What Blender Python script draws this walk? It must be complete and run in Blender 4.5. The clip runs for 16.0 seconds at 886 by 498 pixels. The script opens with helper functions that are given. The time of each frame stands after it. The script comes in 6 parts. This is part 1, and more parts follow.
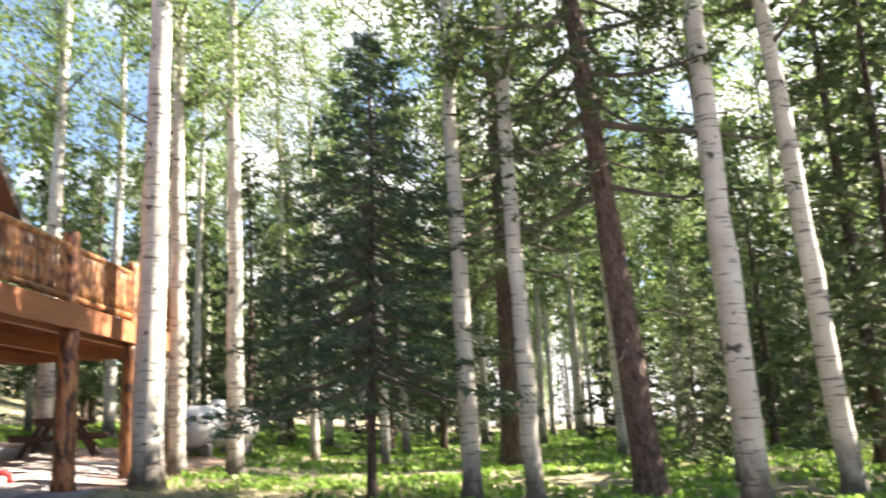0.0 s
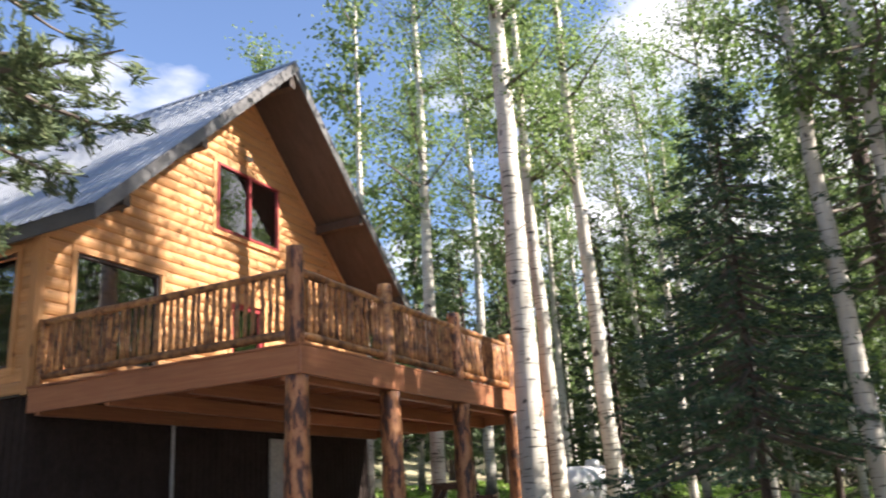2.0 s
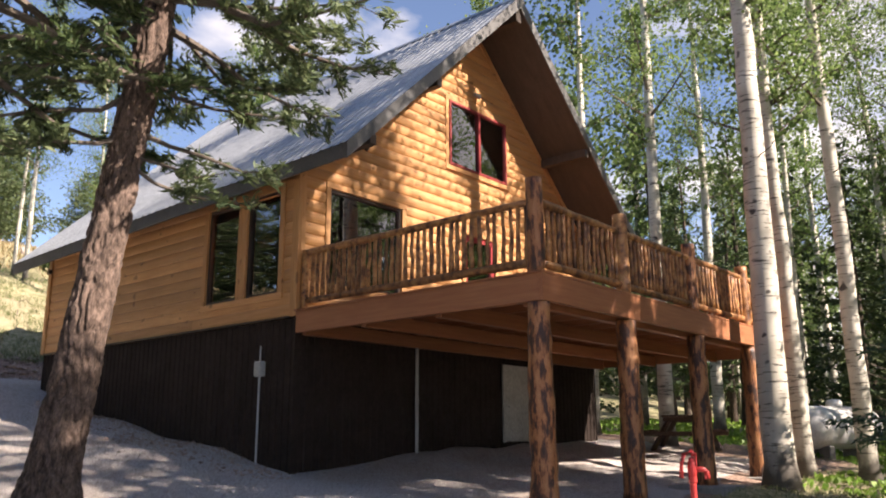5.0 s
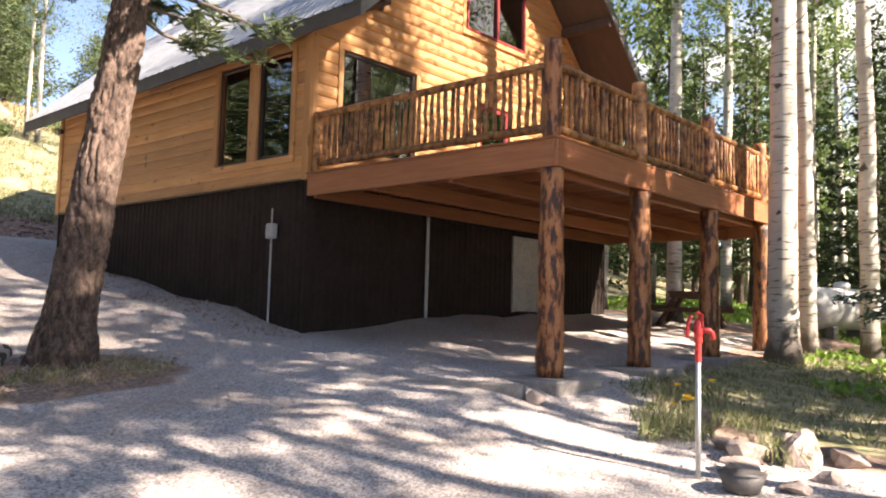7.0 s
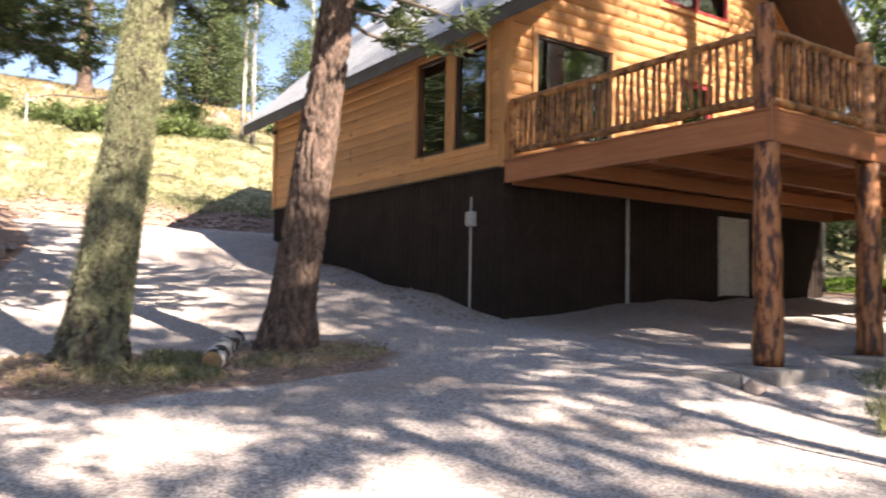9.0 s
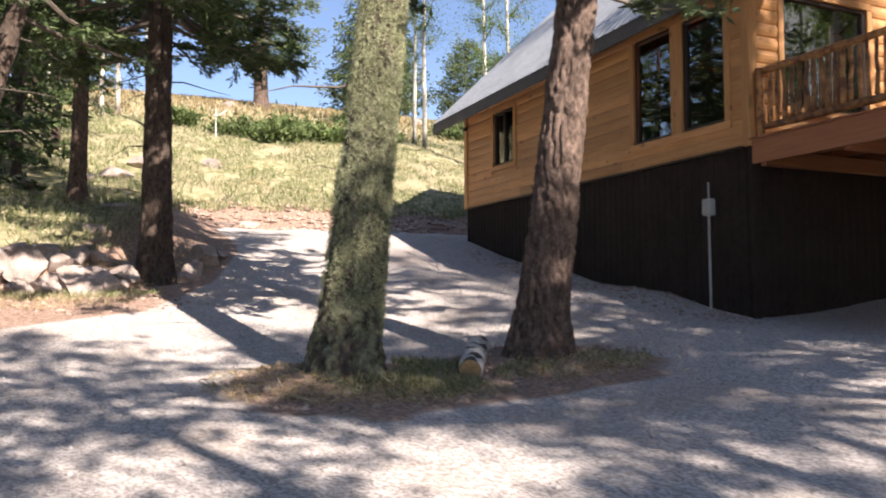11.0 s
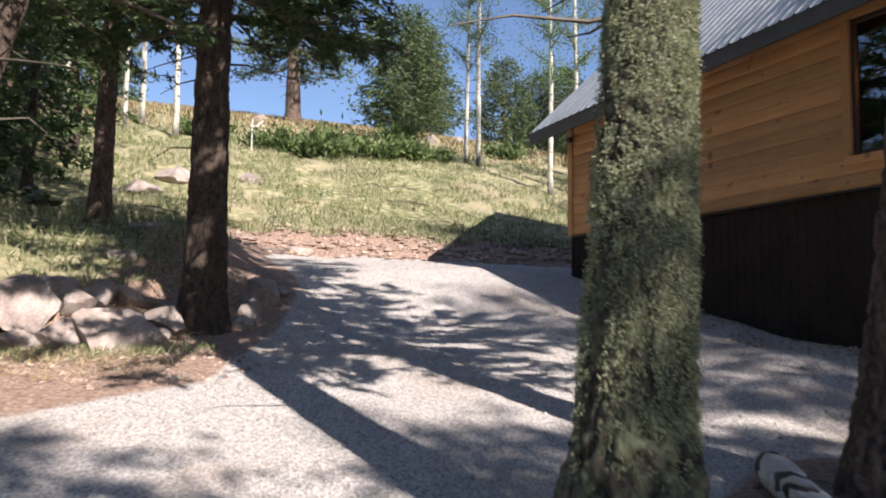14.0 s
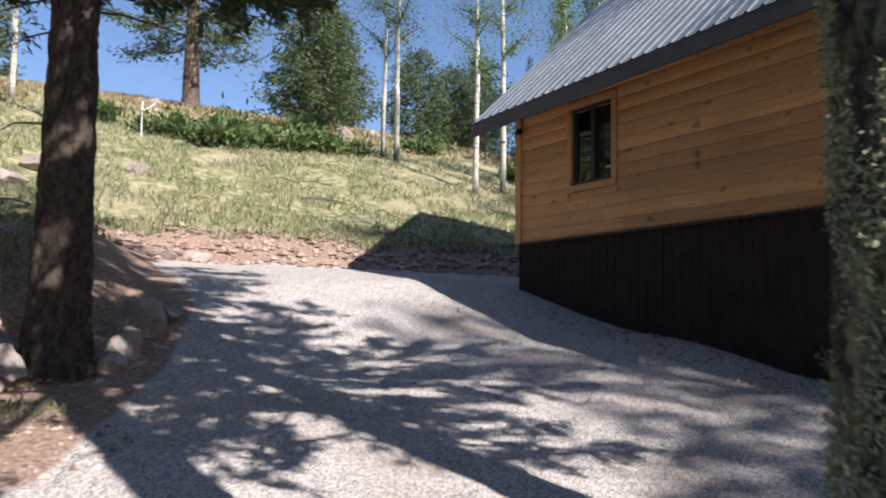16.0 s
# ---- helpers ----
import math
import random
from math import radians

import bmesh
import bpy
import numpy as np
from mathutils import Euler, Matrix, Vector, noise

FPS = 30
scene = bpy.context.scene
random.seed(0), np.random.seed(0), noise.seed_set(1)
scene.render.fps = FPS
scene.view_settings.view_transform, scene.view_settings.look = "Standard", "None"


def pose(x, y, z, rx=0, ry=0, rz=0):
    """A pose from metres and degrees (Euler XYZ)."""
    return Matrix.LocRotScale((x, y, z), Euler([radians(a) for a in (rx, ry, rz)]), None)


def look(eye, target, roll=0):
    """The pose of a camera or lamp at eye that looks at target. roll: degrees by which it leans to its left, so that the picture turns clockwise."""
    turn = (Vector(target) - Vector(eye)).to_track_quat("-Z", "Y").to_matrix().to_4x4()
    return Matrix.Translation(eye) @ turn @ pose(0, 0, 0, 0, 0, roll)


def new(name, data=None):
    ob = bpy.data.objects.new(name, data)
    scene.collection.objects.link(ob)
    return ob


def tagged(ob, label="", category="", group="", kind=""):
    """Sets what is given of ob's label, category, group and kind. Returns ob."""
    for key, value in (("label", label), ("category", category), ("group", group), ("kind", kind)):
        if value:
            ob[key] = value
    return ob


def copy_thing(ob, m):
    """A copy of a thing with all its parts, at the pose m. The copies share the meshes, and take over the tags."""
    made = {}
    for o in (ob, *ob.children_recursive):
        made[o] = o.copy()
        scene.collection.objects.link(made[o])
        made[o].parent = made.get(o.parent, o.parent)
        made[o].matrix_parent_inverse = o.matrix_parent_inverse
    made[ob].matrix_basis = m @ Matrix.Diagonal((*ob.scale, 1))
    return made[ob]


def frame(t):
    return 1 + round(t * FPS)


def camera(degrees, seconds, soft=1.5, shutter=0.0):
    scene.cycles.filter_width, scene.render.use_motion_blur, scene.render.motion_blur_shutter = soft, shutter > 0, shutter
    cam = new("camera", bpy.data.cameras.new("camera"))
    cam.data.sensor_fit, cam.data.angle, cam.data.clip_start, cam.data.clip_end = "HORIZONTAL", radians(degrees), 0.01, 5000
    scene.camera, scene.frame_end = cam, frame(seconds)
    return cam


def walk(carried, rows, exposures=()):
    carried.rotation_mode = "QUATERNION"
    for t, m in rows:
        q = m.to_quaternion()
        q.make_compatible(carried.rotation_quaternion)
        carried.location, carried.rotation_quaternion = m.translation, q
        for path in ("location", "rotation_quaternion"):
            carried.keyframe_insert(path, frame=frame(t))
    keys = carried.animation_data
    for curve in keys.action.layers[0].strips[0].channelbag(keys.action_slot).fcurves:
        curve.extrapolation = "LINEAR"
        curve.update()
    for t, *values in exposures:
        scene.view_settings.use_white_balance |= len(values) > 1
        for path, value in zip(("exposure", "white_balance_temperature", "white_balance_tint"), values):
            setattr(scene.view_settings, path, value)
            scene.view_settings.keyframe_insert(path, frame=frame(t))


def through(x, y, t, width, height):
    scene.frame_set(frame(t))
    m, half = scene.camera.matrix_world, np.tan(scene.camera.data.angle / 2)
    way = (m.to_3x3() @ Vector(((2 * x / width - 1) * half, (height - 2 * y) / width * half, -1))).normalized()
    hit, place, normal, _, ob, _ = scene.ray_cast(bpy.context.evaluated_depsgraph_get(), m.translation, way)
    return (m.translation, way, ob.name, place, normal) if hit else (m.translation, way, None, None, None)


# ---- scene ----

cam = camera(57.0, 16.0, soft=1.9, shutter=0.5)
PATH = [
    (0, (-7.364, -10.284, 0.774), (-5.41, -10.238, 1.199), -3.0),
    (1, (-7.528, -10.093, 0.934), (-5.656, -9.633, 1.469), -3.7),
    (1.5, (-7.571, -10.073, 0.952), (-5.769, -9.418, 1.519), -3.9),
    (2, (-7.61, -10.011, 0.971), (-5.881, -9.195, 1.559), -3.7),
    (2.5, (-7.721, -9.99, 0.968), (-6.08, -9.021, 1.573), -3.1),
    (3, (-7.871, -9.988, 0.972), (-6.32, -8.886, 1.589), -2.7),
    (5.5, (-7.965, -9.808, 0.812), (-6.486, -8.519, 1.199), 0.5),
    (6, (-7.927, -9.783, 0.766), (-6.433, -8.489, 1.068), 0.8),
    (6.5, (-7.882, -9.78, 0.72), (-6.375, -8.483, 0.94), 1.2),
    (7, (-7.866, -9.772, 0.689), (-6.373, -8.451, 0.85), 1.5),
    (7.5, (-7.897, -9.751, 0.671), (-6.448, -8.381, 0.82), 1.6),
    (8, (-7.935, -9.706, 0.671), (-6.541, -8.279, 0.814), 1.2),
    (8.5, (-7.971, -9.658, 0.684), (-6.669, -8.145, 0.814), 1.1),
    (9, (-7.938, -9.658, 0.703), (-6.788, -8.026, 0.817), 1.0),
    (9.5, (-8.006, -9.405, 0.68), (-6.995, -7.682, 0.772), 1.2),
    (10, (-8.112, -9.096, 0.657), (-7.217, -7.308, 0.725), -0.3),
    (12.5, (-8.637, -6.277, 0.798), (-7.838, -4.452, 0.977), -0.0),
    (13, (-8.643, -5.591, 0.875), (-7.837, -3.768, 1.042), 0.2),
    (13.5, (-8.498, -5.159, 0.874), (-7.718, -3.325, 1.039), 0.2),
    (14, (-8.477, -4.441, 1.055), (-7.671, -2.619, 1.233), 0.8),
    (14.5, (-8.367, -3.793, 1.14), (-7.513, -1.992, 1.305), 0.8),
    (15, (-8.223, -3.205, 1.263), (-7.358, -1.41, 1.439), 1.1),
    (15.5, (-8.071, -2.659, 1.351), (-7.123, -0.905, 1.514), 0.7),
    (16, (-7.885, -2.146, 1.454), (-6.868, -0.432, 1.626), 0.9),
]
walk(cam, [(t, look(eye, target, roll)) for t, eye, target, roll in PATH],
     exposures=[(0.0, 2.6, 6950, 18), (1.0, 2.4, 6950, 19), (2.0, 1.95, 6600, 18), (3.0, 1.68, 6550, 18), (5.5, 1.55, 7300, 22), (6.5, 2.05, 7400, 22), (7.0, 2.15, 7450, 22),
                (9.0, 2.1, 7400, 22), (10.0, 1.8, 7150, 22), (12.5, 1.28, 6600, 17), (14.0, 1.05, 6400, 17), (15.5, 0.82, 6150, 16), (16.0, 0.95, 6150, 16)])

# ---------------- light ----------------
SUN_TO = Vector((0.262, -0.965, 0.70)).normalized()
world = bpy.data.worlds.new("sky")
scene.world = world
world.use_nodes = True
wn, wl = world.node_tree.nodes, world.node_tree.links
wn.clear()
w_out = wn.new("ShaderNodeOutputWorld")
w_bg = wn.new("ShaderNodeBackground")
w_sky = wn.new("ShaderNodeTexSky")
w_sky.sky_type, w_sky.sun_disc = "NISHITA", False
w_sky.sun_elevation = math.asin(SUN_TO.z)
w_sky.sun_rotation = math.atan2(SUN_TO.x, SUN_TO.y)
w_sky.altitude = 1200
w_sky.air_density, w_sky.dust_density, w_sky.ozone_density = 1.0, 0.5, 2.6
w_tc = wn.new("ShaderNodeTexCoord")
w_map = wn.new("ShaderNodeMapping")
w_map.inputs["Scale"].default_value = (3.0, 3.0, 6.5)
w_noise = wn.new("ShaderNodeTexNoise")
w_noise.inputs["Scale"].default_value = 1.15
w_noise.inputs["Detail"].default_value = 7
w_ramp = wn.new("ShaderNodeValToRGB")
w_ramp.color_ramp.elements[0].position, w_ramp.color_ramp.elements[1].position = 0.63, 0.75
w_mix = wn.new("ShaderNodeMixRGB")
w_mix.inputs["Color2"].default_value = (4.9, 5.1, 5.3, 1)
w_bg.inputs["Strength"].default_value = 0.078
wl.new(w_tc.outputs["Generated"], w_map.inputs["Vector"])
wl.new(w_map.outputs["Vector"], w_noise.inputs["Vector"])
# cloud lies thicker towards the east and low down
w_dot = wn.new("ShaderNodeVectorMath")
w_dot.operation = "DOT_PRODUCT"
w_dot.inputs[1].default_value = (0.28, -0.14, -0.10)
w_sum = wn.new("ShaderNodeMath")
wl.new(w_tc.outputs["Generated"], w_dot.inputs[0])
wl.new(w_noise.outputs["Fac"], w_sum.inputs[0])
wl.new(w_dot.outputs["Value"], w_sum.inputs[1])
wl.new(w_sum.outputs["Value"], w_ramp.inputs["Fac"])
wl.new(w_ramp.outputs["Color"], w_mix.inputs["Fac"])
wl.new(w_sky.outputs["Color"], w_mix.inputs["Color1"])
wl.new(w_mix.outputs["Color"], w_bg.inputs["Color"])
wl.new(w_bg.outputs["Background"], w_out.inputs["Surface"])
sun = new("sun", bpy.data.lights.new("sun", "SUN"))
sun.data.energy, sun.data.angle, sun.data.color = 5.0, radians(0.53), (1.0, 0.94, 0.84)
sun.matrix_world = look((0, 0, 60), Vector((0, 0, 60)) - SUN_TO)


# ---------------- materials ----------------
def material(name, rough=0.8, metal=0.0):
    m = bpy.data.materials.new(name)
    m.use_nodes = True
    b = m.node_tree.nodes["Principled BSDF"]
    b.inputs["Roughness"].default_value, b.inputs["Metallic"].default_value = rough, metal
    return m, m.node_tree.nodes, m.node_tree.links, b


def node_noise(n, l, scale, detail=5.0, stretch=(1, 1, 1), rough=0.6, distort=0.0):
    tc, mp, tx = n.new("ShaderNodeTexCoord"), n.new("ShaderNodeMapping"), n.new("ShaderNodeTexNoise")
    mp.inputs["Scale"].default_value = stretch
    tx.inputs["Scale"].default_value, tx.inputs["Detail"].default_value = scale, detail
    tx.inputs["Roughness"].default_value, tx.inputs["Distortion"].default_value = rough, distort
    l.new(tc.outputs["Object"], mp.inputs["Vector"])
    l.new(mp.outputs["Vector"], tx.inputs["Vector"])
    return tx.outputs["Fac"]


def node_ramp(n, l, fac, stops):
    r = n.new("ShaderNodeValToRGB")
    while len(r.color_ramp.elements) < len(stops):
        r.color_ramp.elements.new(0.5)
    for e, (p, c) in zip(r.color_ramp.elements, stops):
        e.position, e.color = p, (*c, 1)
    l.new(fac, r.inputs["Fac"])
    return r.outputs["Color"]


def node_mix(n, l, fac, a, b, mode="MIX"):
    m = n.new("ShaderNodeMixRGB")
    m.blend_type = mode
    for key, v in (("Fac", fac), ("Color1", a), ("Color2", b)):
        if isinstance(v, (int, float)):
            m.inputs[key].default_value = v
        elif isinstance(v, tuple):
            m.inputs[key].default_value = (*v, 1)
        else:
            l.new(v, m.inputs[key])
    return m.outputs["Color"]


def node_bump(n, l, b, height, strength, distance):
    bp = n.new("ShaderNodeBump")
    bp.inputs["Strength"].default_value, bp.inputs["Distance"].default_value = strength, distance
    l.new(height, bp.inputs["Height"])
    l.new(bp.outputs["Normal"], b.inputs["Normal"])


def random_tint(n, l, color, amount, source="object"):
    if source == "object":
        r = n.new("ShaderNodeObjectInfo").outputs["Random"]
    else:
        r = n.new("ShaderNodeNewGeometry").outputs["Random Per Island"]
    mr = n.new("ShaderNodeMapRange")
    mr.inputs["To Min"].default_value, mr.inputs["To Max"].default_value = 1 - amount, 1 + amount
    l.new(r, mr.inputs["Value"])
    hs = n.new("ShaderNodeHueSaturation")
    l.new(mr.outputs["Result"], hs.inputs["Value"])
    l.new(color, hs.inputs["Color"])
    return hs.outputs["Color"]


def mat_mottled(name, stops, scale, rough=0.8, metal=0.0, stretch=(1, 1, 1), bump=0.3, dist=0.01, fine=8.0, tint=0.0, source="object"):
    """A surface with large blotches, fine grain and relief."""
    m, n, l, b = material(name, rough, metal)
    big = node_noise(n, l, scale, 6, stretch)
    small = node_noise(n, l, scale * fine, 4, stretch)
    c = node_ramp(n, l, big, stops)
    g = node_ramp(n, l, small, [(0.25, (0.62, 0.62, 0.62)), (0.7, (1.0, 1.0, 1.0))])
    c = node_mix(n, l, 0.8, c, g, "MULTIPLY")
    if tint:
        c = random_tint(n, l, c, tint, source)
    l.new(c, b.inputs["Base Color"])
    node_bump(n, l, b, node_mix(n, l, 0.5, big, small), bump, dist)
    return m


def mat_wood(name, light, dark, along, rough=0.55, knots=True, tint=0.14):
    """Planed or log timber; grain runs along the given axis."""
    m, n, l, b = material(name, rough)
    s = [9.0, 9.0, 9.0]
    s["xyz".index(along)] = 0.45
    grain = node_noise(n, l, 3.0, 6, tuple(s), 0.65, 0.4)
    c = node_ramp(n, l, grain, [(0.3, dark), (0.52, tuple((p + q) / 2 for p, q in zip(light, dark))), (0.7, light)])
    blot = node_noise(n, l, 0.9, 3)
    c = node_mix(n, l, 0.35, c, node_ramp(n, l, blot, [(0.3, (0.7, 0.62, 0.55)), (0.7, (1, 1, 1))]), "MULTIPLY")
    if knots:
        k = node_noise(n, l, 8.0, 0, tuple(1.0 if v > 1 else 0.6 for v in s))
        c = node_mix(n, l, node_ramp(n, l, k, [(0.75, (0, 0, 0)), (0.80, (0.7, 0.7, 0.7))]), c, tuple(v * 0.35 for v in dark))
    c = random_tint(n, l, c, tint)
    l.new(c, b.inputs["Base Color"])
    node_bump(n, l, b, grain, 0.15, 0.004)
    return m


def mat_leaf(name, stops, rough=0.55, through=0.35):
    m, n, l, b = material(name, rough)
    r = n.new("ShaderNodeNewGeometry").outputs["Random Per Island"]
    c = node_ramp(n, l, r, stops)
    c = random_tint(n, l, c, 0.18)
    l.new(c, b.inputs["Base Color"])
    b.inputs["Specular IOR Level"].default_value = 0.3
    tr = n.new("ShaderNodeBsdfTranslucent")
    l.new(c, tr.inputs["Color"])
    mx = n.new("ShaderNodeMixShader")
    mx.inputs["Fac"].default_value = through
    out = n["Material Output"]
    l.new(b.outputs["BSDF"], mx.inputs[1])
    l.new(tr.outputs["BSDF"], mx.inputs[2])
    l.new(mx.outputs["Shader"], out.inputs["Surface"])
    return m


def mat_aspen():
    """Chalky white bark with dark eyes, short level scars and a rough dark foot."""
    m, n, l, b = material("aspen_bark", 0.75)
    base = node_ramp(n, l, node_noise(n, l, 1.2, 5), [(0.3, (0.36, 0.335, 0.27)), (0.65, (0.58, 0.555, 0.48))])
    scars = node_noise(n, l, 4.0, 3, (0.8, 0.8, 7.5), 0.6)
    c = node_mix(n, l, node_ramp(n, l, scars, [(0.585, (0, 0, 0)), (0.64, (0.9, 0.9, 0.9))]), base, (0.05, 0.045, 0.04))
    eyes = node_noise(n, l, 2.2, 1, (1.6, 1.6, 2.0))
    c = node_mix(n, l, node_ramp(n, l, eyes, [(0.68, (0, 0, 0)), (0.73, (0.9, 0.9, 0.9))]), c, (0.035, 0.03, 0.028))
    tc, sx = n.new("ShaderNodeTexCoord"), n.new("ShaderNodeSeparateXYZ")
    l.new(tc.outputs["Object"], sx.inputs["Vector"])
    add = n.new("ShaderNodeMath")
    add.operation = "MULTIPLY_ADD"
    add.inputs[1].default_value = -0.55
    l.new(sx.outputs["Z"], add.inputs[0])
    l.new(node_noise(n, l, 3.0, 5, (1, 1, 0.5)), add.inputs[2])
    c = node_mix(n, l, node_ramp(n, l, add.outputs["Value"], [(0.05, (0, 0, 0)), (0.35, (0.9, 0.9, 0.9))]), c, (0.06, 0.05, 0.04))
    l.new(c, b.inputs["Base Color"])
    node_bump(n, l, b, scars, 0.25, 0.01)
    return m


def mat_bark(name, deep, ridge, moss=None):
    m, n, l, b = material(name, 0.95)
    plates = node_noise(n, l, 8.0, 7, (1.7, 1.7, 0.5), 0.75)
    c = node_ramp(n, l, plates, [(0.36, deep), (0.5, tuple((p + 2 * q) / 3 for p, q in zip(deep, ridge))), (0.62, ridge)])
    flakes = node_noise(n, l, 22.0, 3, (1, 1, 0.6))
    c = node_mix(n, l, 0.75, c, node_ramp(n, l, flakes, [(0.36, (0.4, 0.38, 0.37)), (0.56, (1.05, 1.05, 1.05))]), "MULTIPLY")
    fine = node_noise(n, l, 60.0, 4, (1, 1, 0.5))
    c = node_mix(n, l, 0.8, c, node_ramp(n, l, fine, [(0.3, (0.5, 0.5, 0.5)), (0.7, (1.1, 1.1, 1.1))]), "MULTIPLY")
    if moss:
        spots = node_noise(n, l, 5.0, 8, (1.2, 1.2, 0.7), 0.75)
        fac = node_ramp(n, l, spots, [(0.47, (0, 0, 0)), (0.62, (0.8, 0.8, 0.8))])
        c = node_mix(n, l, fac, c, node_ramp(n, l, fine, [(0.3, tuple(v * 0.6 for v in moss)), (0.7, moss)]))
    l.new(c, b.inputs["Base Color"])
    node_bump(n, l, b, node_mix(n, l, 0.35, node_mix(n, l, 0.5, plates, flakes), fine), 1.0, 0.045)
    return m


def mat_ground():
    """Gravel, bare reddish soil with needles, and turf; the shares follow the layout of the yard."""
    m, n, l, b = material("yard_ground", 0.95)
    at_g, at_t = n.new("ShaderNodeAttribute"), n.new("ShaderNodeAttribute")
    at_g.attribute_name, at_t.attribute_name = "gravel", "turf"
    stones = n.new("ShaderNodeTexVoronoi")
    stones.inputs["Scale"].default_value = 62
    tc = n.new("ShaderNodeTexCoord")
    l.new(tc.outputs["Object"], stones.inputs["Vector"])
    sep = n.new("ShaderNodeSeparateColor")
    l.new(stones.outputs["Color"], sep.inputs["Color"])
    gravel = node_ramp(n, l, sep.outputs["Red"], [(0.0, (0.20, 0.178, 0.166)), (0.5, (0.41, 0.375, 0.35)), (1.0, (0.62, 0.58, 0.55))])
    dirt = node_noise(n, l, 0.8, 6)
    gravel = node_mix(n, l, node_ramp(n, l, dirt, [(0.5, (0, 0, 0)), (0.75, (0.55, 0.55, 0.55))]), gravel, (0.34, 0.25, 0.18))
    fine = node_noise(n, l, 22, 6)
    soil = node_ramp(n, l, fine, [(0.3, (0.11, 0.066, 0.046)), (0.5, (0.27, 0.18, 0.135)), (0.72, (0.43, 0.335, 0.265))])
    turf = node_ramp(n, l, node_noise(n, l, 5.0, 8), [(0.32, (0.06, 0.08, 0.025)), (0.48, (0.19, 0.19, 0.085)), (0.62, (0.40, 0.355, 0.22))])
    patchy = node_noise(n, l, 0.35, 6)
    turf = node_mix(n, l, node_ramp(n, l, patchy, [(0.42, (0, 0, 0)), (0.62, (0.75, 0.75, 0.75))]), turf, node_ramp(n, l, fine, [(0.3, (0.22, 0.18, 0.11)), (0.7, (0.42, 0.36, 0.24))]))
    edge = node_noise(n, l, 2.2, 6)

    def share(attr):
        ma = n.new("ShaderNodeMath")
        ma.operation = "MULTIPLY_ADD"
        ma.inputs[1].default_value, ma.inputs[2].default_value = 0.55, -0.27
        l.new(edge, ma.inputs[0])
        mb = n.new("ShaderNodeMath")
        l.new(ma.outputs["Value"], mb.inputs[0])
        l.new(attr.outputs["Fac"], mb.inputs[1])
        return node_ramp(n, l, mb.outputs["Value"], [(0.38, (0, 0, 0)), (0.62, (1, 1, 1))])

    c = node_mix(n, l, share(at_t), soil, turf)
    c = node_mix(n, l, share(at_g), c, gravel)
    l.new(c, b.inputs["Base Color"])
    node_bump(n, l, b, node_mix(n, l, 0.5, stones.outputs["Distance"], fine), 0.55, 0.015)
    return m


def mat_glass():
    m, n, l, b = material("window_glass", 0.02)
    n.remove(b)
    tr, gl, fr, mx = (n.new(k) for k in ("ShaderNodeBsdfTransparent", "ShaderNodeBsdfGlossy", "ShaderNodeFresnel", "ShaderNodeMixShader"))
    tr.inputs["Color"].default_value = (0.86, 0.87, 0.86, 1)
    gl.inputs["Roughness"].default_value, fr.inputs["IOR"].default_value = 0.012, 3.0
    l.new(fr.outputs["Fac"], mx.inputs["Fac"])
    l.new(tr.outputs["BSDF"], mx.inputs[1])
    l.new(gl.outputs["BSDF"], mx.inputs[2])
    l.new(mx.outputs["Shader"], n["Material Output"].inputs["Surface"])
    return m


def mat_glow(name, color, strength):
    m, n, l, b = material(name)
    b.inputs["Base Color"].default_value = (*color, 1)
    b.inputs["Emission Color"].default_value, b.inputs["Emission Strength"].default_value = (*color, 1), strength
    return m


M_GROUND = mat_ground()
M_SIDING_X = mat_wood("pine_siding_front", (0.60, 0.325, 0.135), (0.44, 0.21, 0.075), "x")
M_SIDING_Y = mat_wood("pine_siding_side", (0.60, 0.325, 0.135), (0.44, 0.21, 0.075), "y", tint=0.22)
M_TRIM_Z = mat_wood("pine_trim_upright", (0.59, 0.32, 0.13), (0.43, 0.20, 0.07), "z", tint=0.06)
M_BEAM_X = mat_wood("stained_beam_long", (0.36, 0.15, 0.065), (0.25, 0.09, 0.04), "x", knots=False)
M_BEAM_Y = mat_wood("stained_beam_cross", (0.36, 0.15, 0.065), (0.25, 0.09, 0.04), "y", knots=False)
M_LOG = mat_mottled("peeled_log", [(0.40, (0.045, 0.016, 0.009)), (0.47, (0.15, 0.05, 0.02)), (0.51, (0.37, 0.145, 0.055)), (0.7, (0.48, 0.23, 0.095))], 9.0, 0.5, stretch=(1.5, 1.5, 0.42), bump=0.5, dist=0.02, tint=0.15)
M_RAIL = mat_mottled("peeled_pole", [(0.36, (0.09, 0.034, 0.015)), (0.5, (0.32, 0.14, 0.05)), (0.7, (0.54, 0.29, 0.11))], 6.0, 0.5, stretch=(1.3, 1.3, 1.3), bump=0.4, dist=0.01, tint=0.3)
M_FOUND = mat_mottled("dark_ribbed_metal", [(0.3, (0.025, 0.0175, 0.014)), (0.7, (0.042, 0.030, 0.025))], 2.0, 0.8, 0.0, bump=0.05, dist=0.002)
M_FOUND.node_tree.nodes["Principled BSDF"].inputs["Specular IOR Level"].default_value = 0.2
M_ROOF = mat_mottled("roof_metal", [(0.3, (0.34, 0.37, 0.39)), (0.7, (0.46, 0.49, 0.51))], 1.5, 0.42, 0.5, bump=0.04, dist=0.002, tint=0.05)
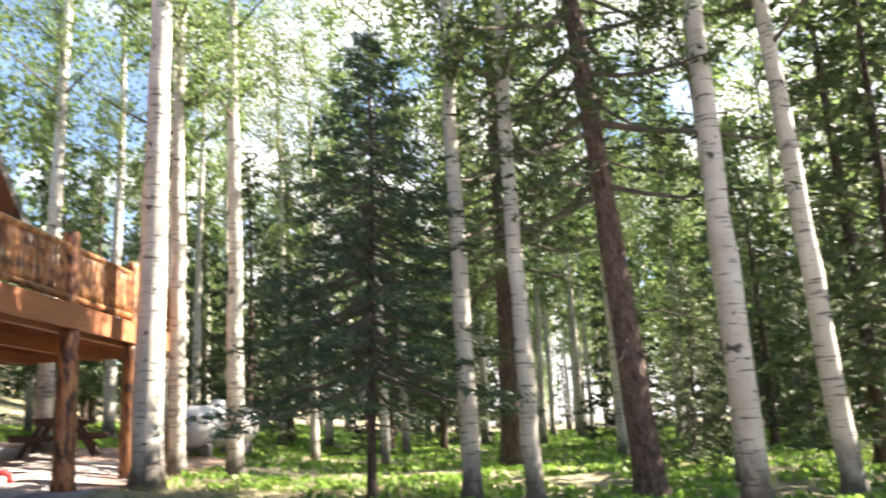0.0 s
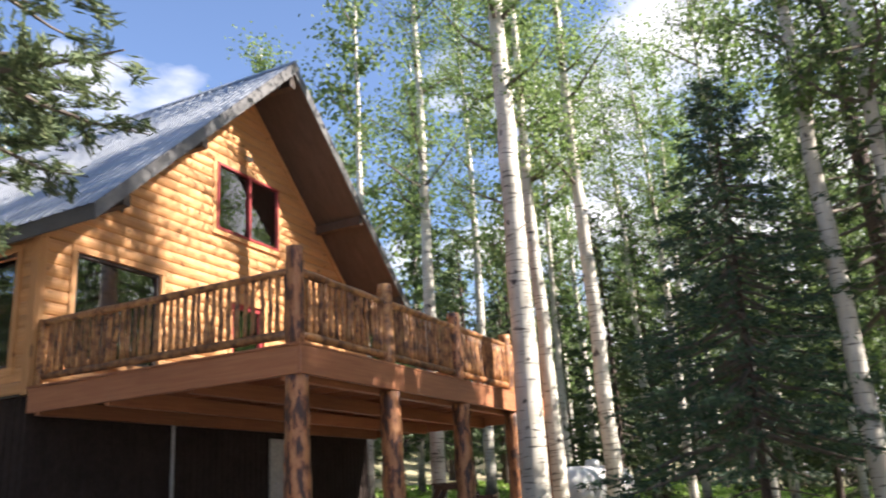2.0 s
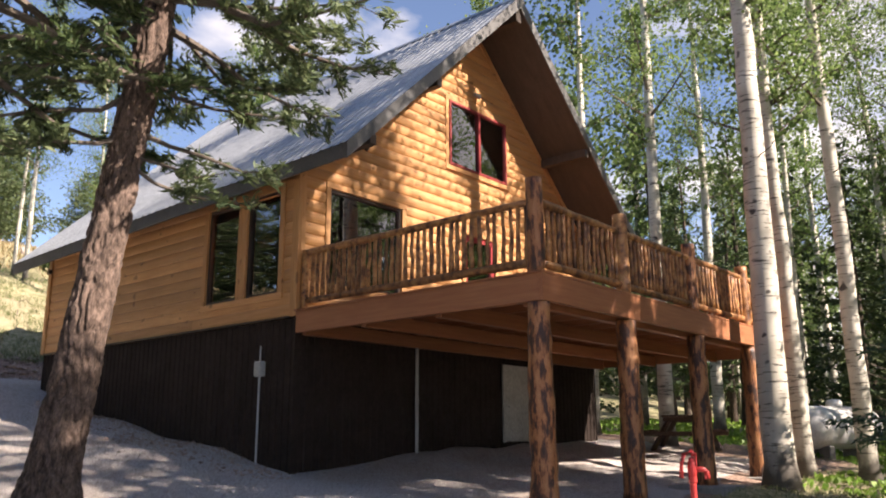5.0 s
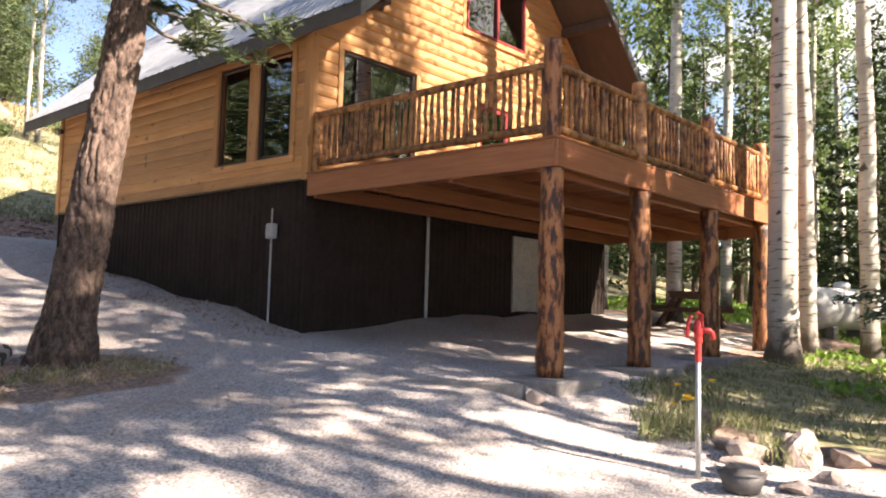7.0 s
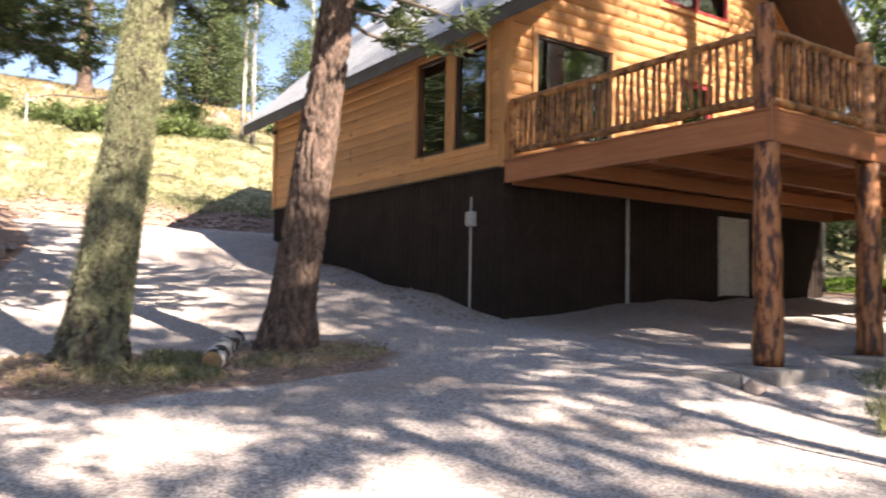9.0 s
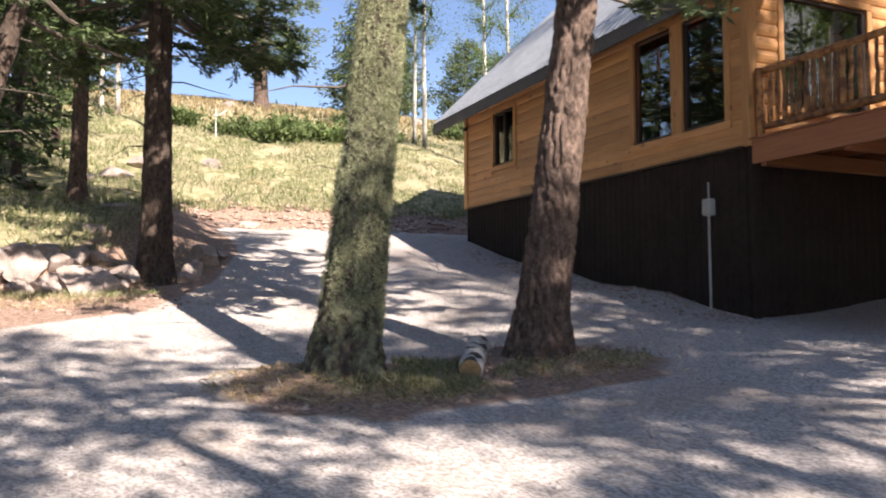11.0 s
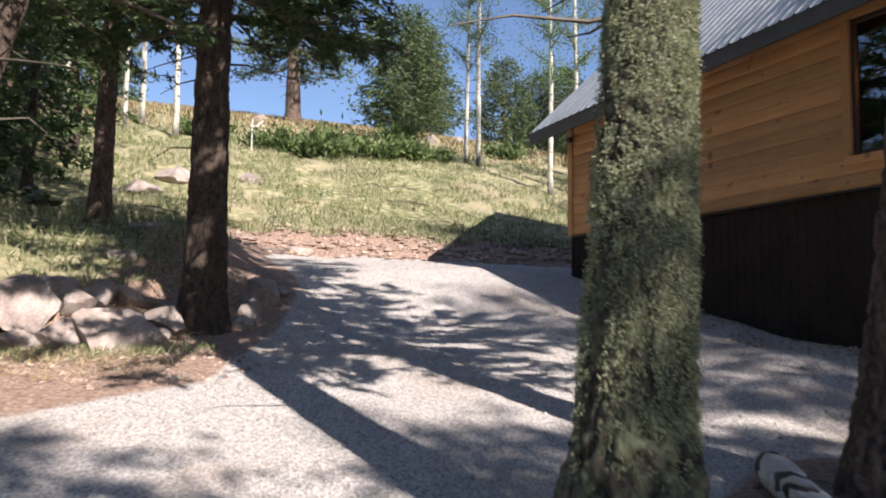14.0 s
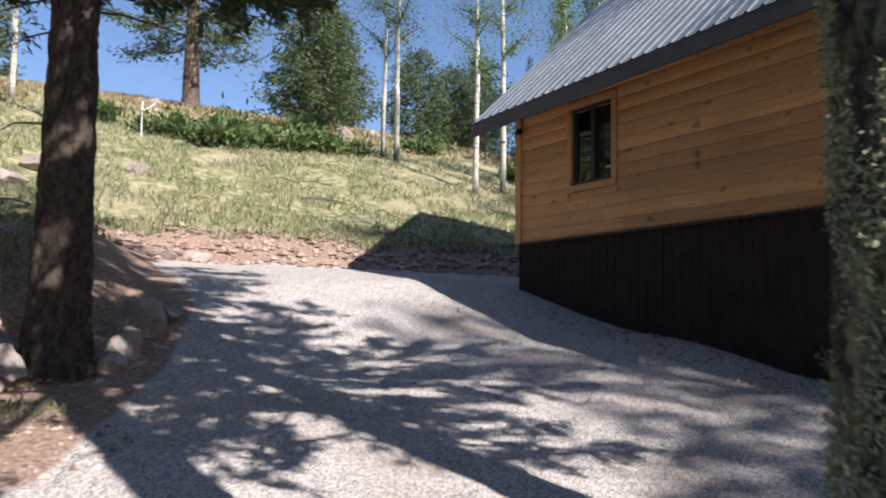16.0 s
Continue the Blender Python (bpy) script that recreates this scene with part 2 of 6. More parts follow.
M_FASCIA = mat_mottled("grey_fascia", [(0.3, (0.085, 0.085, 0.085)), (0.7, (0.12, 0.12, 0.115))], 3.0, 0.6, bump=0.05, dist=0.002)
M_SOFFIT = mat_mottled("brown_soffit", [(0.3, (0.055, 0.04, 0.03)), (0.7, (0.085, 0.062, 0.048))], 2.0, 0.75, stretch=(1, 4, 1), bump=0.1, dist=0.004)
M_DARK = mat_mottled("dark_bronze_frame", [(0.3, (0.028, 0.018, 0.014)), (0.7, (0.045, 0.03, 0.024))], 5.0, 0.45, bump=0.03, dist=0.001)
M_RED = mat_mottled("dark_red_frame", [(0.3, (0.22, 0.018, 0.02)), (0.7, (0.30, 0.028, 0.03))], 5.0, 0.45, bump=0.03, dist=0.001)
M_GLASS = mat_glass()
M_INSIDE = mat_mottled("room_wall", [(0.3, (0.34, 0.25, 0.17)), (0.7, (0.44, 0.33, 0.23))], 1.0, 0.8)
M_WHITE = mat_mottled("white_paint", [(0.3, (0.66, 0.66, 0.64)), (0.7, (0.80, 0.80, 0.79))], 2.5, 0.4, bump=0.05, dist=0.003)
M_DOORWHITE = mat_mottled("dull_white_door", [(0.3, (0.40, 0.40, 0.37)), (0.7, (0.50, 0.50, 0.47))], 2.0, 0.6, bump=0.05, dist=0.003)
M_GALV = mat_mottled("galvanised_steel", [(0.3, (0.42, 0.44, 0.45)), (0.7, (0.60, 0.62, 0.63))], 25.0, 0.42, 0.7, bump=0.05, dist=0.001)
M_REDIRON = mat_mottled("red_cast_iron", [(0.3, (0.50, 0.03, 0.03)), (0.7, (0.66, 0.06, 0.05))], 12.0, 0.45, bump=0.15, dist=0.002)
M_GREYBOX = mat_mottled("grey_plastic", [(0.3, (0.38, 0.39, 0.38)), (0.7, (0.48, 0.49, 0.48))], 6.0, 0.5, bump=0.03, dist=0.001)
M_BLACK = mat_mottled("black_iron", [(0.3, (0.015, 0.015, 0.015)), (0.7, (0.03, 0.03, 0.03))], 9.0, 0.5, bump=0.1, dist=0.001)
M_CONC = mat_mottled("concrete", [(0.3, (0.22, 0.205, 0.19)), (0.7, (0.34, 0.32, 0.30))], 4.0, 0.9, bump=0.3, dist=0.006)
M_ROCK = mat_mottled("field_rock", [(0.3, (0.24, 0.19, 0.165)), (0.5, (0.37, 0.30, 0.265)), (0.72, (0.50, 0.45, 0.41))], 3.5, 0.9, bump=0.6, dist=0.03, tint=0.18)
M_TABLE = mat_mottled("dark_stained_plank", [(0.3, (0.06, 0.03, 0.02)), (0.7, (0.11, 0.06, 0.04))], 3.0, 0.7, stretch=(1, 6, 6), bump=0.2, dist=0.004)
M_ASPEN = mat_aspen()
M_BARK = mat_bark("fir_bark", (0.035, 0.024, 0.018), (0.13, 0.095, 0.072))
M_BARK_RED = mat_bark("pine_bark", (0.04, 0.025, 0.018), (0.22, 0.155, 0.122))
M_BARK_MOSS = mat_bark("lichen_bark", (0.022, 0.017, 0.012), (0.14, 0.115, 0.085), (0.32, 0.35, 0.20))
M_TWIG = mat_mottled("grey_twig", [(0.3, (0.08, 0.065, 0.05)), (0.7, (0.18, 0.15, 0.12))], 5.0, 0.9)
M_LEAF = mat_leaf("aspen_leaf", [(0.0, (0.085, 0.145, 0.04)), (0.5, (0.145, 0.22, 0.07)), (1.0, (0.23, 0.31, 0.115))], 0.5, 0.58)
M_NEEDLE = mat_leaf("fir_needles", [(0.0, (0.028, 0.052, 0.02)), (0.5, (0.058, 0.095, 0.034)), (1.0, (0.11, 0.15, 0.055))], 0.6, 0.2)
M_NEEDLE_B = mat_leaf("spruce_needles", [(0.0, (0.03, 0.062, 0.036)), (0.5, (0.06, 0.11, 0.06)), (1.0, (0.105, 0.165, 0.085))], 0.6, 0.22)
M_PINE = mat_leaf("pine_needles", [(0.0, (0.05, 0.08, 0.038)), (0.5, (0.10, 0.14, 0.062)), (1.0, (0.16, 0.20, 0.09))], 0.6, 0.3)
M_GRASS = mat_leaf("grass_blade", [(0.0, (0.085, 0.125, 0.04)), (0.45, (0.175, 0.205, 0.085)), (1.0, (0.47, 0.425, 0.29))], 0.6, 0.35)
M_DRY = mat_leaf("dry_grass", [(0.0, (0.22, 0.16, 0.08)), (0.5, (0.36, 0.28, 0.14)), (1.0, (0.55, 0.49, 0.33))], 0.7, 0.3)
M_HERB = mat_leaf("forest_herb", [(0.0, (0.10, 0.20, 0.03)), (0.5, (0.17, 0.30, 0.05)), (1.0, (0.26, 0.40, 0.09))], 0.5, 0.4)
M_PETAL = mat_leaf("yellow_petal", [(0.0, (0.75, 0.42, 0.02)), (1.0, (0.85, 0.55, 0.03))], 0.6, 0.3)
M_SHRUB = mat_leaf("juniper_shrub", [(0.0, (0.06, 0.10, 0.035)), (1.0, (0.17, 0.23, 0.085))], 0.6, 0.25)
M_BULB = mat_glow("amber_bulb", (1.0, 0.32, 0.08), 6.0)


# ---------------- mesh helpers ----------------
def part(name, bm, mat, parent=None, label="", smooth=False):
    me = bpy.data.meshes.new(name)
    if smooth:
        for f in bm.faces:
            f.smooth = True
    bm.to_mesh(me)
    bm.free()
    me.materials.append(mat)
    ob = new(name, me)
    ob.parent = parent
    if label:
        tagged(ob, label)
    return ob


def raw(name, verts, faces, mat, parent=None, label="", smooth=False):
    me = bpy.data.meshes.new(name)
    me.from_pydata(np.asarray(verts).tolist(), [], np.asarray(faces).tolist() if isinstance(faces, np.ndarray) else faces)
    if smooth:
        me.polygons.foreach_set("use_smooth", [True] * len(me.polygons))
    me.materials.append(mat)
    ob = new(name, me)
    ob.parent = parent
    if label:
        tagged(ob, label)
    return ob


def thing(name, label, category, m=None, group="", kind=""):
    ob = new(name)
    ob.empty_display_size = 0.2
    if m is not None:
        ob.matrix_world = m
    return tagged(ob, label, category, group, kind)


def box(x0, x1, y0, y1, z0, z1, bevel=0.0, bm=None):
    fresh = bmesh.new()
    r = bmesh.ops.create_cube(fresh, size=1.0)
    bmesh.ops.scale(fresh, vec=(x1 - x0, y1 - y0, z1 - z0), verts=r["verts"])
    bmesh.ops.translate(fresh, vec=((x0 + x1) / 2, (y0 + y1) / 2, (z0 + z1) / 2), verts=r["verts"])
    if bevel:
        bmesh.ops.bevel(fresh, geom=fresh.edges[:], offset=bevel, segments=1, affect="EDGES")
    if bm is None:
        return fresh
    me = bpy.data.meshes.new("join")
    fresh.to_mesh(me)
    fresh.free()
    bm.from_mesh(me)
    bpy.data.meshes.remove(me)
    return bm


def tube(points, radii, sides=10, rough=0.0, seed=0, cap=True, detail=1.0):
    """Vertices and faces of a round limb along points, with an uneven skin."""
    rnd = random.Random(seed)
    off = Vector((rnd.uniform(-50, 50), rnd.uniform(-50, 50), rnd.uniform(-50, 50)))
    pts = [Vector(p) for p in points]
    verts, faces = [], []
    ref = Vector((1, 0, 0)) if abs((pts[-1] - pts[0]).normalized().x) < 0.8 else Vector((0, 1, 0))
    for i, (p, r) in enumerate(zip(pts, radii)):
        d = (pts[min(i + 1, len(pts) - 1)] - pts[max(i - 1, 0)]).normalized()
        u = d.cross(ref).normalized()
        v = d.cross(u)
        for k in range(sides):
            a = 2 * math.pi * k / sides
            w = u * math.cos(a) + v * math.sin(a)
            rr = r
            if rough:
                q = p + w * r
                rr *= 1 + rough * noise.noise((q + off) * (4.0 * detail)) + 0.5 * rough * noise.noise((q + off) * (11.0 * detail))
            verts.append(p + w * rr)
    for i in range(len(pts) - 1):
        for k in range(sides):
            a, b = i * sides + k, i * sides + (k + 1) % sides
            faces.append((a, b, b + sides, a + sides))
    if cap:
        faces.append(tuple(range(sides))[::-1])
        faces.append(tuple((len(pts) - 1) * sides + k for k in range(sides)))
    return verts, faces


def merge(pieces):
    verts, faces = [], []
    for v, f in pieces:
        o = len(verts)
        verts += list(v)
        faces += [tuple(i + o for i in q) for q in f]
    return verts, faces


def blades(centers, axes, length, width, rng, spread=0.6):
    """Leaf-shaped quads: one at each centre, pointing along its axis with some spread."""
    c = np.asarray(centers, float)
    n = len(c)
    a = np.asarray(axes, float) + rng.normal(0, spread, (n, 3))
    a /= np.linalg.norm(a, axis=1)[:, None] + 1e-9
    s = np.cross(a, rng.normal(0, 1, (n, 3)))
    s /= np.linalg.norm(s, axis=1)[:, None] + 1e-9
    ln = (length * rng.uniform(0.6, 1.3, n))[:, None]
    wd = (width * rng.uniform(0.7, 1.3, n))[:, None]
    v = np.stack([c - a * ln * 0.5, c + s * wd * 0.5 - a * ln * 0.05, c + a * ln * 0.5, c - s * wd * 0.5 - a * ln * 0.05], 1).reshape(-1, 3)
    return v, np.arange(4 * n).reshape(-1, 4)


# ---------------- ground ----------------
def ease(a, b, x):
    u = min(1.0, max(0.0, (x - a) / (b - a)))
    return u * u * (3 - 2 * u)


def table(rows, x):
    if x <= rows[0][0]:
        return rows[0][1]
    for (a, p), (b, q) in zip(rows, rows[1:]):
        if x <= b:
            return p + (q - p) * (x - a) / (b - a)
    return rows[-1][1]


DRIVE = [(-80, -2.0), (-12, -0.75), (-7, -0.43), (-4.5, -0.03), (0, 0.36), (6, 1.28), (9.3, 2.1), (12.4, 2.42)]
HILL = [(12.4, 2.42), (13.5, 3.05), (19, 5.3), (23, 6.9), (30, 9.3), (38, 11.6), (46, 13.5), (56, 14.5), (100, 16), (400, 18)]
WOODS = [(-80, -1.2), (-12, -0.5), (-7, -0.36), (-4.5, -0.03), (0, 0.55), (10, 1.4), (16, 3.0), (30, 8.0), (50, 13), (100, 16), (400, 18)]
CROSSFALL = [(-12, 0.0), (-9, 0.06), (-6, 0.28), (-1.5, 0.33), (6, 0.36), (9, 0.2), (12.4, 0.0)]  # the drive falls away from the cabin
VERGE = [(4.3, -11.0), (5.0, -8.6), (5.6, -7.2), (7.5, -6.2), (10.5, -5.3), (12.5, -4.6)]


def verge(y):
    return -40.0 if y < 4.0 else table(VERGE, y)


def height(x, y):
    d = table(DRIVE, y) if y < 12.4 else table(HILL, y)
    if 4.0 <= y < 13.4:
        step = table([(4.0, 0.2), (6, 0.42), (9, 0.6), (11, 0.6), (13.4, 0.0)], y)
        d += step * ease(0, 1.5, verge(y) - x)
    d -= table(CROSSFALL, y) * ease(0.4, 5.2, -x)
    r = table(WOODS, y) + 0.03 * min(max(x, 0), 7) + 0.016 * min(max(x - 7, 0), 30)
    w = ease(0.0, 3.0, x) if y < 9 else ease(9.0, 34.0, x)
    z = d * (1 - w) + r * w
    for mx, my, mr, mh in ((-6.15, -1.2, 1.4, 0.12), (-4.05, -1.0, 1.3, 0.12), (-0.7, -5.5, 1.5, -0.10), (-0.5, 2.0, 1.6, 0.10), (-0.5, 5.0, 1.6, 0.12)):
        q = math.hypot(x - mx, y - my)
        if q < mr:
            z += mh * (1 - ease(0, mr, q))
    rough = 0.02 if (x < 3 and y < 12) else 0.10
    z += rough * noise.noise((x * 0.9, y * 0.9, 0)) + 0.4 * rough * noise.noise((x * 3.1, y * 3.1, 5))
    if 12.2 < y < 14.2 and x < 6:
        z += 0.12 * noise.noise((x * 1.7, y * 1.7, 9)) * (1 - abs(y - 13.2))
    return z


def axis_steps(lo, hi, step, far):
    out, s, v = [], step, hi
    mid = list(np.arange(lo, hi + 1e-6, step))
    while v < far:
        s *= 1.25
        v += s
        out.append(v)
    low, s, v = [], step, lo
    while v > -far:
        s *= 1.25
        v -= s
        low.append(v)
    return low[::-1] + mid + out


gx, gy = axis_steps(-14, 14, 0.2, 400), axis_steps(-14, 26, 0.2, 400)
g_verts = [(x, y, height(x, y)) for y in gy for x in gx]
nx = len(gx)
g_faces = [(j * nx + i, j * nx + i + 1, (j + 1) * nx + i + 1, (j + 1) * nx + i) for j in range(len(gy) - 1) for i in range(nx - 1)]
ground = raw("ground", g_verts, g_faces, M_GROUND, smooth=True)
tagged(ground, "gravel drive, reddish soil and grassy hillside", "ground", kind="structure")


def cover(x, y):
    """Shares of gravel and turf at a place."""
    g = 1.0
    g *= 1 - ease(-0.4, 0.4, verge(y) - 0.25 - x) if y > 3.5 else 1.0
    g *= 1 - ease(-0.5, 0.5, y - table([(-12, 1.0), (-9.2, 1.9), (-8.4, 2.5), (-7.4, 3.2), (-6.7, 4.8), (-6.0, 6.4), (-5.4, 8.0)], x)) if x < -5.4 else 1.0
    g *= 1 - ease(12.0, 12.6, y)
    edge = table([(-30, 0.5), (-9, -0.2), (-7.0, -0.9), (-5.6, 0.2), (-4.9, 1.5), (-3.5, 9.5), (0, 9.8)], y)
    g *= 1 - ease(-0.3, 0.5, x - edge)
    for mx, my, mr in ((-6.15, -1.55, 1.4), (-4.05, -1.2, 1.3), (-5.15, -1.45, 1.1)):
        q = math.hypot(x - mx, (y - my) * 1.1)
        g *= ease(mr * 0.55, mr * 1.25, q + 0.35 * noise.noise((x * 1.6, y * 1.6, 8)))
    t = max(ease(13.2, 13.7, y + 0.25 * noise.noise((x, 0, 3))), ease(0.9, 2.2, verge(y) - x) if y > 4.5 else 0)
    t = max(t, ease(0.3, 1.3, x - edge) * (0.75 if x < 14 else 0.9) * (1 - ease(-5.2, -4.2, y) * (1 - ease(10, 14, x))))
    return g, t


cov = [cover(v[0], v[1]) for v in g_verts]
for key, n in (("gravel", 0), ("turf", 1)):
    at = ground.data.attributes.new(key, "FLOAT", "POINT")
    at.data.foreach_set("value", [c[n] for c in cov])


# ---------------- cabin ----------------
WX, LY = 8.9, 8.7            # width of the gable front, length of the side
Z_SILL = 2.72                # foot of the siding
RIDGE_X, RIDGE_Z, EAVE_X, EAVE_Z = 4.45, 9.62, -0.68, 4.72
SLOPE = (RIDGE_Z - EAVE_Z) / (RIDGE_X - EAVE_X)
ROOF_Y0, ROOF_Y1 = -1.25, 9.05
COURSE = 0.19
cabin = thing("cabin", "golden pine log-sided cabin with steep grey metal roof on dark base", "cabin")


def roof_under(x):
    """Height of the underside of the roof over x."""
    return RIDGE_Z - 0.26 - SLOPE * abs(x - RIDGE_X)


def siding_piece(a0, a1, z0, z1, axis, gable, parent):
    """One half-round course from a0 to a1 along the wall; its ends follow the roof on the gable."""
    bulge = 1.0 if axis == "x" else 0.55
    prof = [(0.0, 0.0), (0.022, 0.12), (0.036, 0.35), (0.038, 0.6), (0.026, 0.88), (0.004, 1.0)]
    verts, faces = [], []
    for e in (0, 1):
        for out, f in prof:
            out *= bulge
            z = z0 + (z1 - z0) * f
            a = (a0, a1)[e]
            if gable:
                reach = (RIDGE_Z - 0.27 - z) / SLOPE
                a = max(a, RIDGE_X - reach) if e == 0 else min(a, RIDGE_X + reach)
            verts.append((a, -out, z) if axis == "x" else (-out, a, z))
    k = len(prof)
    for i in range(k - 1):
        q = (i, k + i, k + i + 1, i + 1)
        faces.append(q if axis == "x" else q[::-1])
    faces += [tuple(range(k)), tuple(range(2 * k - 1, k - 1, -1))]
    raw("siding_log", verts, faces, M_SIDING_X if axis == "x" else M_SIDING_Y, parent)


def courses(axis, length, top, holes, parent, gable=False, trim0=0.1, trim1=0.1, seed=3):
    rnd = random.Random(seed)
    z = Z_SILL
    while z < top:
        z1 = min(z + COURSE, top)
        zm = (z + z1) / 2
        lo, hi = trim0, length - trim1
        if gable:
            reach = (RIDGE_Z - 0.27 - z) / SLOPE
            lo, hi = max(lo, RIDGE_X - reach), min(hi, RIDGE_X + reach)
        spans = [(lo, hi)]
        for h0, h1, b, t in holes:
            if b < zm < t:
                spans = [s for a, c in spans for s in ((a, min(c, h0)), (max(a, h1), c)) if s[1] - s[0] > 0.03]
        for a, c in spans:
            while c - a > 4.9:
                cut = a + rnd.uniform(2.2, 4.4)
                siding_piece(a, cut - 0.002, z, z1, axis, gable, parent)
                a = cut
            if c - a > 0.03:
                siding_piece(a, c, z, z1, axis, gable, parent)
        z += COURSE


def wall_with_holes(name, axis, length, z0, top, holes, t0, t1, mat, gable=False):
    """A wall sheet of real thickness between offsets t0 and t1, with openings left through it."""
    cuts_a = sorted({0.0, length, *(h[0] for h in holes), *(h[1] for h in holes)} | ({RIDGE_X} if gable else set()))
    cuts_z = sorted({z0, top, *(h[2] for h in holes), *(h[3] for h in holes)})
    bm = bmesh.new()
    for a0, a1 in zip(cuts_a, cuts_a[1:]):
        for b0, b1 in zip(cuts_z, cuts_z[1:]):
            if any(h[0] <= a0 and a1 <= h[1] and h[2] <= b0 and b1 <= h[3] for h in holes):
                continue
            if axis == "x":
                box(a0, a1, t0, t1, b0, b1, bm=bm)
            else:
                box(t0, t1, a0, a1, b0, b1, bm=bm)
    if gable:
        lo = [bm.verts.new((x, y, z)) for y in (t0, t1) for x, z in ((0, top), (WX, top), (RIDGE_X, top + SLOPE * RIDGE_X))]
        bm.faces.new(lo[0:3]), bm.faces.new(lo[3:6][::-1])
        for i in range(3):
            j = (i + 1) % 3
            bm.faces.new((lo[i], lo[i + 3], lo[j + 3], lo[j]))
    bmesh.ops.recalc_face_normals(bm, faces=bm.faces[:])
    return part(name, bm, mat, cabin)


SIDE_HOLES = [(0.43, 1.31, 3.12, 4.82), (1.55, 2.46, 3.12, 4.82), (6.45, 7.33, 3.48, 4.65)]
FRONT_HOLES = [(0.62, 2.32, 3.3, 4.9), (4.12, 5.08, 2.82, 4.78)]
UPPER = (3.64, 5.52, 6.1, 7.46)
GABLE_Z0 = RIDGE_Z - 0.27 - SLOPE * RIDGE_X
w_side = wall_with_holes("wall_side", "y", LY, Z_SILL, GABLE_Z0, SIDE_HOLES, 0.005, 0.16, M_SIDING_Y)
w_front = wall_with_holes("wall_front", "x", WX, Z_SILL, GABLE_Z0, FRONT_HOLES, 0.005, 0.16, M_SIDING_X, gable=True)
w_back = wall_with_holes("wall_back", "x", WX, Z_SILL, GABLE_Z0, [], LY - 0.16, LY - 0.005, M_SIDING_X, gable=True)
part("wall_far", box(WX - 0.16, WX - 0.005, 0.16, LY - 0.16, Z_SILL, GABLE_Z0), M_SIDING_Y, cabin)
part("room_floor", box(0.16, WX - 0.16, 0.16, LY - 0.16, Z_SILL - 0.1, Z_SILL + 0.06), M_INSIDE, cabin)
part("room_partition", box(0.16, WX - 0.16, 4.2, 4.3, Z_SILL + 0.06, GABLE_Z0), M_INSIDE, cabin)
part("room_ceiling", box(0.16, WX - 0.16, 0.16, LY - 0.16, 5.3, 5.4), M_INSIDE, cabin)

T = 0.11
courses("y", LY, GABLE_Z0 + 0.05, [(0.32, 2.57, 3.01, 4.93), (6.35, 7.43, 3.38, 4.75)], w_side)
courses("x", WX, RIDGE_Z - 0.35, [(0.51, 2.43, 3.19, 5.01), (4.0, 5.2, 2.5, 4.9), (UPPER[0] - 0.1, UPPER[1] + 0.1, UPPER[2] - 0.1, UPPER[3] + 0.1)], w_front, gable=True, seed=8)

# corner boards, belt board at the foot
for x0, x1, y0, y1 in ((-0.05, 0.0, -0.05, 0.1), (0.0, 0.1, -0.05, 0.0), (-0.05, 0.0, LY - 0.1, LY + 0.05), (WX - 0.1, WX, -0.05, 0.0)):
    part("corner_board", box(x0, x1, y0, y1, Z_SILL - 0.02, GABLE_Z0 - 0.02, 0.004), M_TRIM_Z, cabin)
part("drip_edge", box(-0.055, 0.0, 0.1, LY - 0.1, Z_SILL - 0.03, Z_SILL - 0.002), M_DARK, cabin)
for s in (-1, 1):
    bm = bmesh.new()
    e = RIDGE_X
    q = [(RIDGE_X, RIDGE_Z - 0.26), (RIDGE_X, RIDGE_Z - 0.42), (RIDGE_X + s * e, roof_under(RIDGE_X + s * e) - 0.16), (RIDGE_X + s * e, roof_under(RIDGE_X + s * e))]
    vs = [bm.verts.new((x, y, z)) for y in (-0.06, -0.035) for x, z in q]
    bm.faces.new(vs[:4]), bm.faces.new(vs[4:][::-1])
    for i in range(4):
        j = (i + 1) % 4
        bm.faces.new((vs[i], vs[i + 4], vs[j + 4], vs[j]))
    bmesh.ops.recalc_face_normals(bm, faces=bm.faces[:])
    part("rake_trim", bm, M_SIDING_X, cabin)


